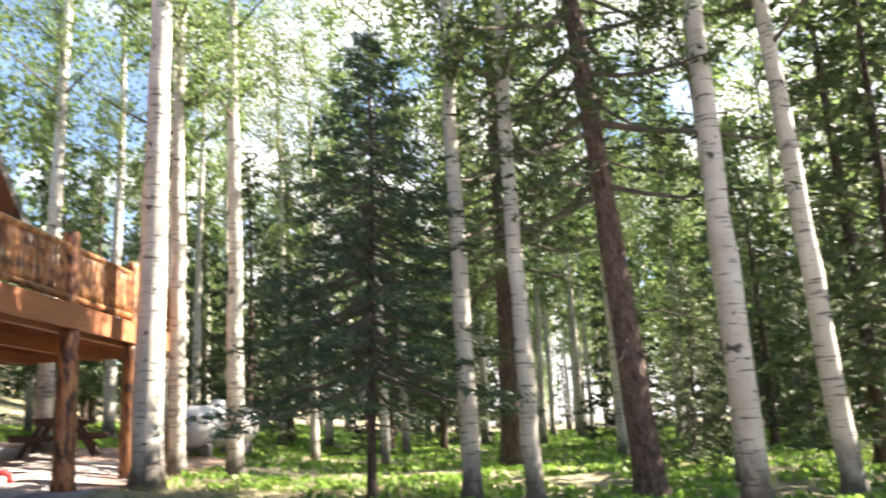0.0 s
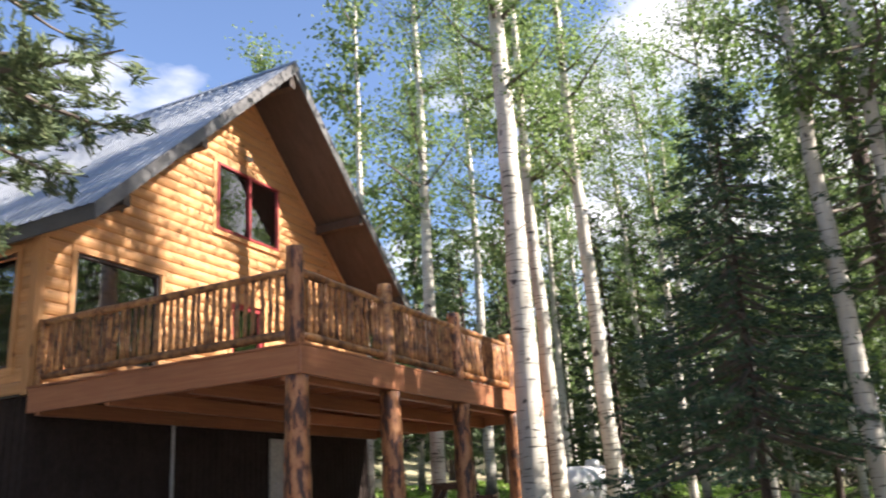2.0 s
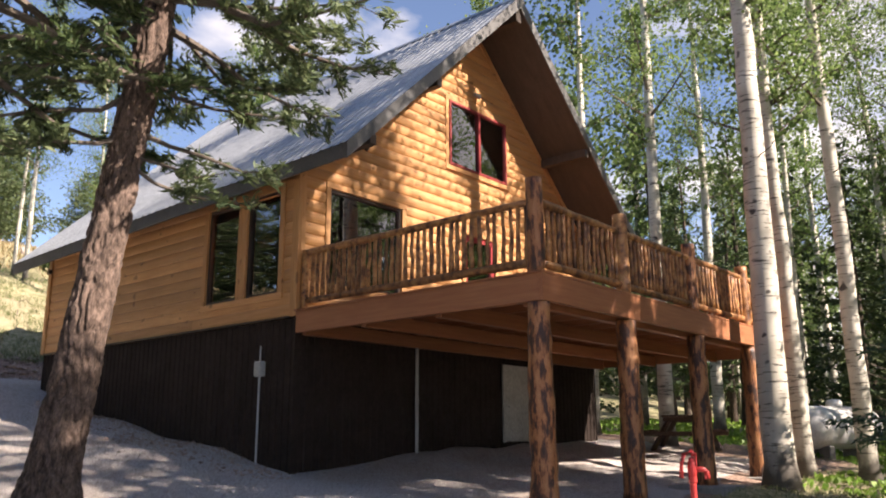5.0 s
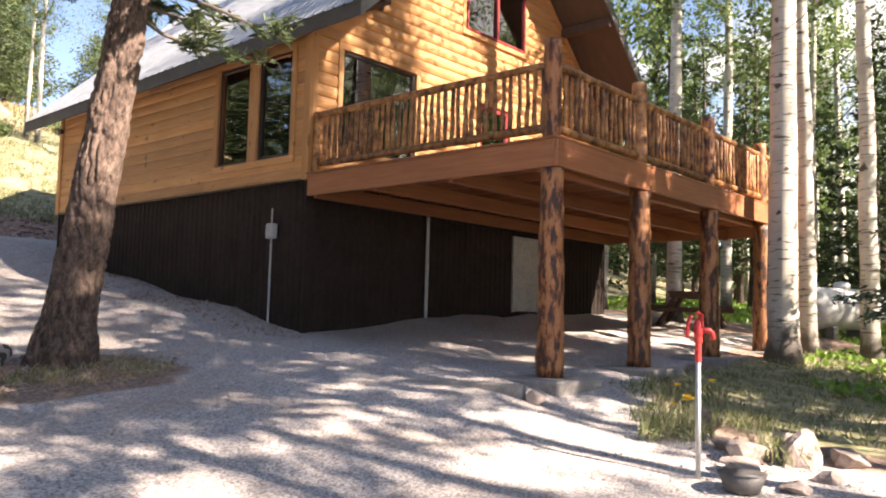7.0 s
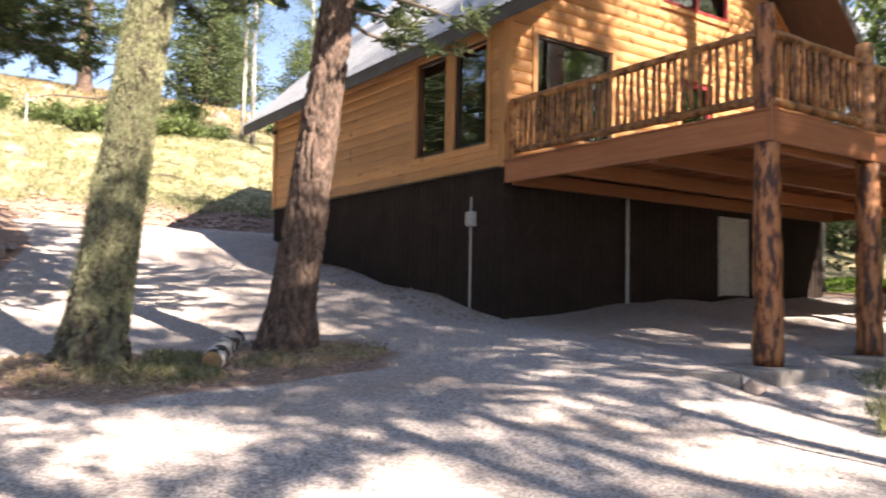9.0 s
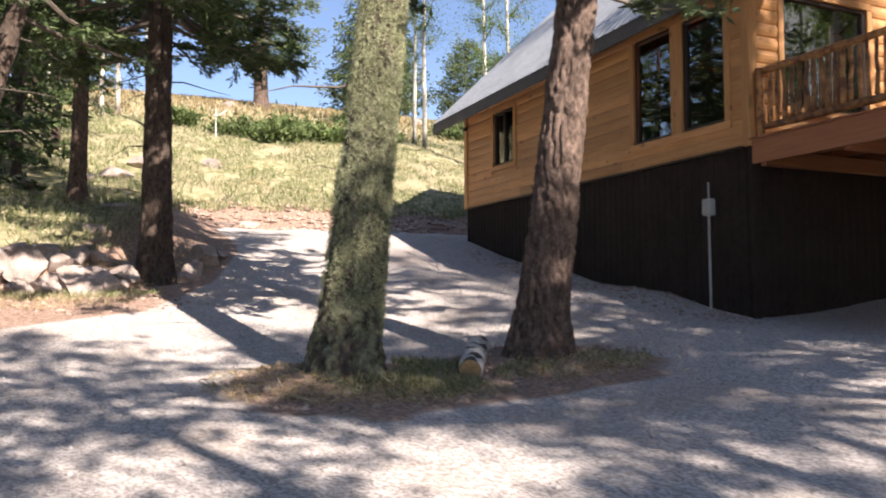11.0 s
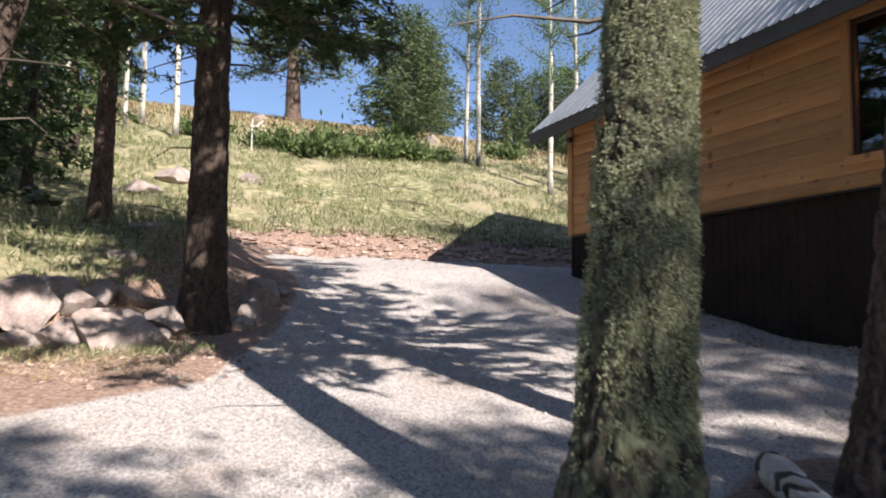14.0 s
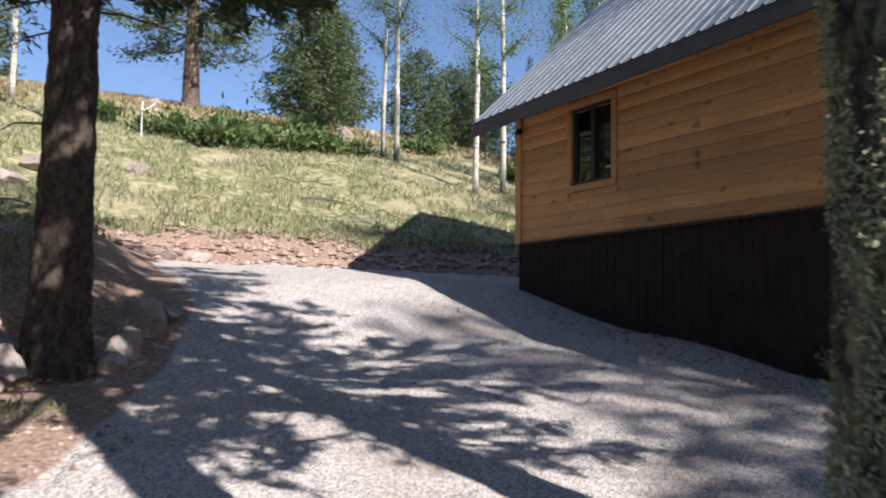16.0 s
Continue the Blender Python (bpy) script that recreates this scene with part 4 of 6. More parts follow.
def build_conifer(seed, tall, r, low, reach, branches, sprays, bark, needles, label, name="fir_tree", shape=1.0, spray=0.26, width=0.055, droop=-0.25, lean=(0, 0), dead=0, fluff=0.14, trunk_sides=14, group="firs"):
    """A tapered trunk with tiers of drooping boughs set with needle sprays."""
    rnd, rng = random.Random(seed), np.random.default_rng(seed)
    tree = thing(name, label, "tree", group=group)
    n = 24
    def at(z):
        u = z / tall
        return Vector((lean[0] * z + 0.08 * math.sin(u * 5 + seed), lean[1] * z + 0.08 * math.cos(u * 4 + seed), z))
    pts = [at(tall * (i / n) ** 1.3) - Vector((0, 0, 0.3)) for i in range(n + 1)]
    rad = [r * (1 - 0.93 * (i / n) ** 1.3) * (1 + 0.65 * max(0, 1 - (p.z + 0.3) / 0.8) ** 1.5) for i, p in enumerate(pts)]
    v, f = tube(pts, rad, trunk_sides, 0.10, seed)
    raw("trunk", v, f, bark, tree, smooth=True)
    limbs, cen, axs = [], [], []
    for k in range(branches):
        u = low + (0.985 - low) * ((k + rnd.random()) / branches)
        b = at(tall * u)
        a = k * 2.399 + rnd.uniform(-.4, .4)
        ln = reach * ((1 - u) / (1 - low)) ** shape * rnd.uniform(0.7, 1.1) + 0.12
        if low > 0.25 and rnd.random() < 0.15:
            ln *= 0.55
        d = Vector((math.cos(a), math.sin(a), 0))
        rise = droop if u < 0.75 else droop + 0.6 * (u - 0.75) / 0.25
        lp = limb_points(b, b + d * ln + Vector((0, 0, rise * ln)), -0.06 * ln, 4, rnd, 0.03 * ln)
        w = max(0.008, 0.016 * ln)
        limbs.append(tube(lp, [w * 1.4, w, w * 0.8, w * 0.5, w * 0.2], 5 if trunk_sides > 10 else 3, 0, k))
        m = max(5, int(sprays * ln / reach))
        side = d.cross(Vector((0, 0, 1)))
        for j in range(m):
            s = 0.22 + 0.78 * rnd.random() ** 0.8
            i0 = min(3, int(s * 4))
            p = lp[i0].lerp(lp[i0 + 1], s * 4 - i0)
            sd = rnd.uniform(-1, 1)
            off = side * sd * ln * 0.30 * (1.15 - s) + d * abs(sd) * 0.12 * ln
            cen.append(p + off + Vector((rnd.gauss(0, fluff), rnd.gauss(0, fluff), rnd.gauss(-0.04, fluff * 0.6))))
            axs.append(d * 0.9 + side * sd * 1.1 + Vector((0, 0, -0.25)))
    for k in range(dead):
        z = tall * low * rnd.uniform(0.35, 1.0)
        b, a = at(z), rnd.uniform(0, 6.28)
        ln = rnd.uniform(0.3, 1.3)
        lp = limb_points(b, b + Vector((math.cos(a) * ln, math.sin(a) * ln, -0.25 * ln)), 0.04, 3, rnd, 0.06)
        limbs.append(tube(lp, [0.018, 0.012, 0.008, 0.003], 4, 0, k))
    v, f = merge(limbs)
    tagged(raw("branchwork", v, f, M_TWIG, tree), kind="stuff")
    v, f = blades(cen, axs, spray, width, rng, 0.45)
    v2, f2 = blades(np.array(cen) + rng.normal(0, 0.05, (len(cen), 3)), np.array(axs), spray * 0.8, width * 1.2, rng, 0.9)
    tagged(raw("crown", np.vstack([v, v2]), np.vstack([f, f2 + len(v)]), needles, tree), kind="stuff")
    return tree


def plant(tree, x, y, turn=0.0, size=1.0, lean=(0.0, 0.0), first=False, sink=0.0):
    m = Matrix.Translation((x, y, height(x, y) - sink)) @ Euler((lean[1], lean[0], 0)).to_matrix().to_4x4() @ Matrix.Rotation(turn, 4, "Z") @ Matrix.Scale(size, 4)
    if first:
        tree.matrix_world = m
        return tree
    return copy_thing(tree, m)


aspens = [build_aspen(11, 18, 0.18, 9000, 0.50, 2.0, 0.08), build_aspen(12, 16, 0.15, 8500, 0.46, 1.9, 0.08), build_aspen(13, 19.5, 0.20, 9500, 0.52, 2.2, 0.08), build_aspen(14, 15, 0.115, 7500, 0.42, 1.8, 0.08), build_aspen(19, 19, 0.26, 9500, 0.54, 2.2, 0.08)]
far_aspens = [build_aspen(15, 17, 0.15, 4200, 0.34, 2.2, 0.15, 7), build_aspen(16, 15, 0.12, 3900, 0.30, 2.0, 0.15, 7), build_aspen(17, 18, 0.17, 4400, 0.38, 2.3, 0.15, 7)]
firs = [build_conifer(21, 17, 0.26, 0.24, 2.9, 90, 80, M_BARK, M_NEEDLE, "tall dark fir with drooping ragged boughs", dead=14, spray=0.2, width=0.045),
        build_conifer(22, 15, 0.2, 0.26, 2.7, 90, 80, M_BARK_RED, M_NEEDLE, "tall dark fir with drooping ragged boughs", dead=8, spray=0.2, width=0.045)]
far_firs = [build_conifer(23, 15, 0.2, 0.14, 2.4, 84, 44, M_BARK, M_NEEDLE, "tall dark fir in the wood", spray=0.33, width=0.09, trunk_sides=8),
            build_conifer(24, 11, 0.15, 0.08, 2.0, 76, 42, M_BARK, M_NEEDLE, "tall dark fir in the wood", spray=0.31, width=0.09, trunk_sides=8)]
# aspens that stand near the deck and along the edge of the wood: kind, x, y, turn, size
NEAR_ASPENS = [(2, 10.6, -0.9, 0.3, 0.95), (0, 16.2, 0.1, 1.9, 1.0), (4, 5.86, -5.08, 2.7, 1.0), (0, 7.75, -4.9, 4.1, 0.9), (0, 8.75, -5.68, 5.2, 1.0), (1, 19.6, -4.1, 0.8, 1.0),
               (1, 4.75, -10.25, 3.0, 1.0), (3, 4.3, -11.1, 1.2, 1.15), (0, 3.3, -13.78, 2.2, 1.0, (0, -0.005)), (1, 3.9, -15.22, 0.4, 1.1, (0, -0.055)), (3, 14.5, -11.9, 2.0, 1.0), (1, 13.5, -14.0, 4.0, 0.9),
               (1, 15.2, -6.0, 1.0, 0.9), (3, 12.6, -8.2, 2.5, 0.9), (3, 17.5, -2.0, 0.2, 1.0), (1, 6.3, -14.6, 5.0, 0.85)]
used = set()
for k, x, y, a, s, *tilt in NEAR_ASPENS:
    plant(aspens[k], x, y, a, s, *tilt, first=k not in used)
    used.add(k)
plant(firs[0], 11.2, -11.15, 0.5, 1.1, first=True)
plant(firs[1], 4.9, -12.85, 2.0, 1.15, (-0.04, -0.09), first=True)
spruce = build_conifer(31, 7.5, 0.085, 0.24, 2.2, 140, 140, M_BARK, M_NEEDLE_B, "young dense dark green spruce", "spruce_tree", shape=0.8, spray=0.15, width=0.03, droop=-0.28, fluff=0.06, dead=8, group="spruces")
plant(spruce, 5.0, -8.86, 0, 1.0, first=True)
small_spruce = build_conifer(32, 4.2, 0.05, 0.06, 1.2, 80, 40, M_BARK, M_PINE, "small light green spruce sapling", "spruce_tree", shape=0.8, spray=0.16, width=0.04, droop=-0.2, fluff=0.05, group="spruces", trunk_sides=8)
plant(small_spruce, 9.6, -14.8, 1.0, 1.0, first=True)
for x, y, a, s in ((24, -10, 2.0, 1.3), (18, -20.5, 3.0, 1.2), (10.5, -18.6, 3.9, 1.1), (15, -17.0, 0.7, 0.8)):
    plant(small_spruce, x, y, a, s)

# the wood behind, and unseen trees added on the sunny side behind the walker for shade
rnd = random.Random(5)
taken = [tuple(row[1:3]) for row in NEAR_ASPENS] + [(5.0, -8.75), (5.2, -12.9), (11.2, -11.1), (12.8, -4.2), (9.4, -2.0), (9.6, -14.8)]
EYE0 = Vector((-8.0, -9.8))
set_out = set()


def free_spot(x, y, gap):
    if -2.5 < x < 11.2 and -6.5 < y < 12:
        return False
    return all((x - a) ** 2 + (y - b) ** 2 > gap * gap for a, b in taken)


def plant_wood(x, y, share, lo, hi):
    pool = far_firs if rnd.random() < share else far_aspens
    tree = pool[rnd.randrange(len(pool))]
    plant(tree, x, y, rnd.uniform(0, 6.28), rnd.uniform(lo, hi), (rnd.uniform(-.03, .03), rnd.uniform(-.03, .03)), first=tree.name not in set_out)
    set_out.add(tree.name)
    taken.append((x, y))


count = 0
while count < 250:
    a, d = radians(rnd.uniform(-42, 46)), 19 + 52 * rnd.random() ** 0.8
    x, y = EYE0.x + d * math.cos(a), EYE0.y + d * math.sin(a)
    if free_spot(x, y, 1.25):
        plant_wood(x, y, 0.62 if a > 0.06 else 0.22, 0.75, 1.12)
        count += 1
count = 0
while count < 44:
    x, y = rnd.uniform(7, 34), rnd.uniform(13, 40)
    if free_spot(x, y, 1.5) and x > 9 + (y - 12) * 0.45:
        plant_wood(x, y, 0.22, 0.6, 0.85)
        count += 1
# firs out of view, crowns kept high so their shade lands farther off
high_shade_fir = build_conifer(25, 20, 0.27, 0.46, 3.2, 60, 40, M_BARK, M_NEEDLE, "tall unseen fir with a high open crown, added for shade", spray=0.36, width=0.09, trunk_sides=10)
for i, (x, y, s) in enumerate(((3.4, -17.2, 1.0), (5.2, -21.5, 1.0), (-5.6, -18.4, 1.0), (-8.0, -19.5, 1.05), (-11.5, -17.0, 1.0), (-9.0, -25.0, 1.1), (1.5, -27.5, 1.15), (-11.9, 3.0, 0.75), (-13.3, 5.6, 0.8), (-12.4, 0.2, 0.8))):
    plant(high_shade_fir, x, y, 1.3 * i, s, first=i == 0)
# unseen firs, their small tops sized and set to shade chosen ground
bare_shade_fir = build_conifer(26, 12.6, 0.2, 0.72, 2.7, 46, 50, M_BARK, M_NEEDLE, "slim unseen fir with bare trunk and small top, added for shade", spray=0.3, width=0.08, trunk_sides=10)
plant(bare_shade_fir, -4.7, -13.9, 0.4, 1.0, first=True)
plant(bare_shade_fir, -2.1, -14.1, 3.3, 0.98)
plant(bare_shade_fir, 0.4, -15.4, 2.4, 1.04)
plant(bare_shade_fir, 2.6, -18.0, 3.6, 1.3)
plant(bare_shade_fir, 0.3, -19.2, 5.0, 1.3)
# first two edge the wood; the rest, unseen, are added to block sky light
for k, x, y, s in ((0, 8.0, -17.6, 1.0), (1, 5.6, -17.2, 1.2), (1, 7.0, -24.5, 1.2), (0, -14.5, -14.0, 1.2), (1, -17, -18, 1.6), (0, -19, -10, 1.3), (1, -16.5, -5.5, 1.5), (0, -20, -3, 1.2), (0, -15.5, 0.5, 1.1), (1, -19, 5, 1.4), (0, -14, 6.5, 1.0), (0, -22, 12, 1.2), (1, -15, 11, 1.2), (0, 3.5, -28, 1.2), (0, -12, -27, 1.4)):
    plant(far_firs[k], x, y, x, s)
# unseen aspens that also cut down the sky light
for k, x, y, s in ((0, -9.5, -23.0, 1.0), (1, -13.0, -20.0, 1.0), (2, -17, -12, 1.0), (0, -18, 1, 1.0)):
    plant(far_aspens[k], x, y, x, s)
# deep wood, a long way back
deep_aspen = build_aspen(18, 16, 0.14, 760, 0.22, 2.6, 0.40, 5)
count = 0
while count < 90:
    a, d = radians(rnd.uniform(-44, 40)), rnd.uniform(60, 125)
    x, y = EYE0.x + d * math.cos(a), EYE0.y + d * math.sin(a)
    if free_spot(x, y, 1.8):
        plant(deep_aspen, x, y, rnd.uniform(0, 6.28), rnd.uniform(0.8, 1.2), first=count == 0)
        taken.append((x, y))
        count += 1

# hill trees: aspens on the slope, pines along the skyline
for k, x, y, a, s in ((3, 5.13, 24.2, 0.5, 0.66), (3, 5.24, 23.3, 2.5, 0.8), (1, 6.05, 19.4, 1.0, 0.66), (3, 7.29, 19.65, 4.0, 0.75), (3, -6.8, 25.6, 3.3, 0.75), (1, -5.9, 23.1, 5.3, 0.7), (3, -9.3, 27.5, 0.9, 0.7), (3, -7.4, 24.6, 2.0, 0.62)):
    plant(aspens[k], x, y, a, s)
big_pine = build_conifer(41, 14, 0.42, 0.2, 3.5, 74, 190, M_BARK_RED, M_PINE, "tall open pine on the hilltop", "pine_tree", shape=0.6, spray=0.34, width=0.06, droop=0.0, fluff=0.32, group="hill pines", dead=12)
plant(big_pine, 0.97, 36.0, 0.0, 1.0, first=True)
plant(big_pine, -11.5, 33.0, 2.0, 0.9)
pine = build_conifer(42, 8.0, 0.24, 0.03, 3.3, 70, 150, M_BARK_RED, M_PINE, "broad rounded pine on the hillside", "pine_tree", shape=0.5, spray=0.34, width=0.085, droop=0.16, fluff=0.36, group="hill pines")
for i, (x, y, a, s) in enumerate(((9.75, 43.0, 0.0, 1.02), (12.0, 46.0, 2.2, 0.95), (18.2, 45.5, 3.0, 0.8), (21.4, 46, 4.2, 0.75), (25, 48, 5.1, 0.9), (30, 46, 2.0, 1.0), (-15, 34, 2.9, 1.0), (-20, 33, 1.0, 1.0), (-8.5, 41, 3.6, 0.8))):
    plant(pine, x, y, a, s, first=i == 0)
for x, y, a, s in ((-14.5, 22, 1.0, 0.9), (-16.5, 17, 2.0, 0.95), (-19, 25, 3.0, 1.0), (-13.5, 29, 4.0, 0.8)):
    plant(far_firs[0], x, y, a, s)
# these two are rooted left of the view, added to shade the slope
plant(firs[0], -11.0, 7.4, 1.0, 0.8)
plant(firs[1], -12.6, 10.5, 2.0, 0.85)
for k, x, y, a, s in ((1, -9.6, 15.2, 0.7, 1.0), (0, -8.9, 19.4, 2.1, 0.8), (1, -10.6, 12.6, 4.0, 0.95), (0, -10.9, 22.0, 1.0, 0.9), (1, -9.9, 18.0, 3.0, 1.1)):
    plant(far_firs[k], x, y, a, s)


# the big trees by the drive
def bark_trunk(name, pts, radii, mat, parent, seed, sides=72, rings=150, furrow=0.05):
    """A trunk whose bark stands in long uneven plates with deep furrows."""
    off = Vector((seed * 3.1, seed * 7.7, seed))
    P = [Vector(p) for p in pts]
    verts, faces = [], []
    for i in range(rings + 1):
        u = i / rings * (len(P) - 1)
        k = min(len(P) - 2, int(u))
        p = P[k].lerp(P[k + 1], u - k)
        r = radii[k] + (radii[k + 1] - radii[k]) * (u - k)
        for j in range(sides):
            a = 2 * math.pi * j / sides
            d = Vector((math.cos(a), math.sin(a), 0))
            q = (p + d * r)
            plate = noise.noise(Vector((q.x * 12, q.y * 12, q.z * 4.2)) + off)
            ridge = 1 - min(1.0, abs(plate) * 3.2)
            crack = 1 - min(1.0, abs(noise.noise(Vector((q.x * 22, q.y * 22, q.z * 15)) - off)) * 4)
            rr = r - furrow * ridge ** 2 - 0.3 * furrow * crack ** 2 + 0.35 * furrow * noise.noise(Vector((q.x * 26, q.y * 26, q.z * 16)) + off) + 0.5 * furrow * noise.noise(q * 3 + off)
            foot = max(0, 1 - (p.z - P[0].z - 0.25) / 0.9)
            rr += r * 0.5 * foot ** 2.5 * (0.6 + 0.8 * noise.noise(Vector((math.cos(a) * 1.8, math.sin(a) * 1.8, seed))))
            verts.append(p + d * rr)
    for i in range(rings):
        for j in range(sides):
            a, b = i * sides + j, i * sides + (j + 1) % sides
            faces.append((a, b, b + sides, a + sides))
    return raw(name, verts, faces, mat, parent, smooth=True)


def big_conifer(x, y, r, tall, lean, bark, needles, seed, low, reach, branches, sprays, label, extra=(), name="conifer_tree", dead=10, furrow=0.05, spray=0.2, fluff=0.1, sides=72, rings=150):
    """A large tree by the drive: modelled bark, boughs above, and single low boughs (height, angle, length)."""
    rnd, rng = random.Random(seed), np.random.default_rng(seed)
    z0 = height(x, y)
    tree = thing(name, label, "tree", Matrix.Translation((x, y, z0)))
    def at(z):
        return Vector((lean[0] * z, lean[1] * z, z))
    hs = [-0.3, 0.6, 2.0, 4.0, 6.5]
    bark_trunk("trunk", [at(h) for h in hs], [r * 1.25, r * 1.08, r * 0.95, r * 0.84, r * 0.74], bark, tree, seed, sides, rings, furrow)
    v, f = tube([at(h) for h in (6.45, 8, 10, 12, 14, tall)], [r * 0.74, r * 0.66, r * 0.52, r * 0.38, r * 0.2, 0.02], 14, 0.1, seed)
    raw("upper_trunk", v, f, bark, tree, smooth=True)
    limbs, cen, axs = [], [], []
    spec = []
    for k in range(branches):
        u = low + (0.98 - low) * ((k + rnd.random()) / branches)
        spec.append((u * tall, k * 2.399 + rnd.uniform(-.3, .3), reach * ((1 - u) / (1 - low)) ** 0.7 * rnd.uniform(0.6, 1.1) + 0.2))
    spec += list(extra)
    for h, a, ln in spec:
        b, d = at(h), Vector((math.cos(a), math.sin(a), 0))
        lp = limb_points(b, b + d * ln + Vector((0, 0, -0.25 * ln)), -0.08 * ln, 4, rnd, 0.05 * ln)
        w = max(0.01, 0.016 * ln)
        limbs.append(tube(lp, [w * 1.5, w, w * 0.8, w * 0.5, w * 0.2], 6, 0.1, int(h * 10)))
        side = d.cross(Vector((0, 0, 1)))
        for t in range(max(3, int(ln * 4))):
            s = 0.25 + 0.75 * rnd.random()
            i0 = min(3, int(s * 4))
            p = lp[i0].lerp(lp[i0 + 1], s * 4 - i0)
            sd = rnd.choice((-1, 1)) * rnd.uniform(0.25, 0.55) * ln * (1.25 - s) * 0.8
            q = p + side * sd + d * abs(sd) * 0.7 + Vector((0, 0, -0.1 * ln * rnd.random()))
            tw = limb_points(p, q, -0.02, 2, rnd, 0.03)
            limbs.append(tube(tw, [0.008, 0.006, 0.003], 4, 0, t))
            for j in range(max(4, int(sprays * (q - p).length))):
                g = rnd.random()
                cen.append(p.lerp(q, g) + Vector((rnd.gauss(0, fluff * 0.5), rnd.gauss(0, fluff * 0.5), rnd.gauss(0, fluff * 0.35))))
                axs.append((q - p).normalized() + d * 0.4)
    for k in range(dead):
        h, a, ln = rnd.uniform(2.2, low * tall + 1), rnd.uniform(0, 6.28), rnd.uniform(0.3, 1.4)
        b = at(h)
        lp = limb_points(b, b + Vector((math.cos(a) * ln, math.sin(a) * ln, -0.2 * ln)), 0.05, 3, rnd, 0.08)
        limbs.append(tube(lp, [0.02, 0.013, 0.008, 0.003], 5, 0, k))
    v, f = merge(limbs)
    tagged(raw("branchwork", v, f, M_TWIG, tree), kind="stuff")
    v, f = blades(cen, axs, spray, 0.035, rng, 0.55)
    v2, f2 = blades(np.array(cen) + rng.normal(0, 0.03, (len(cen), 3)), axs, spray * 0.8, 0.03, rng, 0.9)
    tagged(raw("crown", np.vstack([v, v2]), np.vstack([f, f2 + len(v)]), needles, tree), kind="stuff")
    return tree


big_conifer(-6.16, -1.33, 0.255, 16, (0.148, 0.12), M_BARK_MOSS, M_NEEDLE, 3, 0.31, 3.0, 84, 60, "large fir trunk covered in pale green lichen", furrow=0.06, sides=120, rings=240)
big_conifer(-4.03, -1.06, 0.25, 17, (0.117, -0.04), M_BARK_RED, M_PINE, 4, 0.335, 3.0, 84, 62, "large fir with furrowed reddish brown bark", furrow=0.04, sides=120, rings=240,
            dead=0, extra=[(4.3, 5.6, 1.7), (3.9, 5.8, 1.5), (4.0, 5.3, 1.2), (4.8, 2.6, 2.0), (4.2, 3.1, 1.7), (5.0, 5.6, 1.7), (4.9, 3.5, 1.8), (5.8, 0.2, 2.0), (6.0, 4.0, 2.2), (6.3, 5.2, 2.4)])
big_conifer(-7.08, 6.0, 0.25, 15, (0.0, 0.0), M_BARK, M_NEEDLE, 6, 0.30, 2.9, 72, 46, "dark furrowed fir beside the rock pile", furrow=0.04,
            extra=[(4.4, 5.8, 1.9), (4.6, 0.3, 2.0), (4.8, 5.2, 2.1), (4.3, 0.9, 1.5), (5.0, 6.1, 2.3), (4.0, 2.8, 1.8), (4.4, 3.3, 2.2), (4.9, 3.0, 2.4), (4.7, 0.1, 2.8), (4.6, 5.5, 2.0), (4.9, 0.5, 2.4), (4.2, 3.4, 1.7), (5.1, 4.2, 2.2), (4.8, 0.0, 2.2)], sides=60, rings=110)
big_conifer(-8.27, 9.7, 0.16, 13, (0.015, 0.0), M_BARK_RED, M_NEEDLE, 7, 0.28, 2.5, 66, 40, "slim reddish fir above the rock pile", furrow=0.03, sides=48, rings=90,
            extra=[(3.3, 5.2, 1.4), (3.6, 0.3, 1.5), (3.0, 3.6, 1.2), (3.8, 2.9, 1.6), (4.2, 5.8, 1.8), (4.4, 1.0, 1.6), (3.5, 4.4, 1.3), (2.8, 0.1, 1.0), (4.6, 3.3, 1.8), (3.9, 5.0, 1.3), (3.6, 0.8, 1.2), (4.2, 3.3, 1.5), (3.4, 4.2, 1.2)])
big_conifer(-10.1, 4.6, 0.17, 14, (0.24, 0.02), M_BARK, M_NEEDLE, 9, 0.28, 2.7, 62, 40, "leaning grey-barked fir at the edge of the yard", furrow=0.03, sides=48, rings=90)

# ---------------- things in the yard ----------------
def rock(x, y, sx, sy, sz, turn=0.0, seed=0, sink=0.3, label="angular pinkish grey field rock", group="yard rocks", tilt=(0, 0)):
    """An angular boulder: a faceted lump with broken planes and a rough skin."""
    rnd = random.Random(seed)
    bm = bmesh.new()
    bmesh.ops.create_icosphere(bm, subdivisions=3, radius=1.0)
    planes = []
    for _ in range(15):
        n = Vector((rnd.gauss(0, 1), rnd.gauss(0, 1), rnd.gauss(0, 0.9))).normalized()
        planes.append((n, rnd.uniform(0.42, 0.78)))
    off = Vector((seed, seed * 2.3, 1))
    for v in bm.verts:
        p = v.co.copy()
        for n, d in planes:
            e = p.dot(n) - d
            if e > 0:
                p -= n * e
        p += p.normalized() * (0.03 * noise.noise(p * 2.5 + off) + 0.025 * noise.noise(p * 9 + off))
        v.co = Vector((p.x * sx, p.y * sy, p.z * sz)) * 1.25
    me = bpy.data.meshes.new("rock")
    bm.to_mesh(me)
    bm.free()
    me.materials.append(M_ROCK)
    ob = new("rock", me)
    ob.matrix_world = Matrix.Translation((x, y, height(x, y) + sz * (1 - 2 * sink) * 0.72)) @ Euler((tilt[0], tilt[1], turn)).to_matrix().to_4x4()
    return tagged(ob, label, "rock", group)


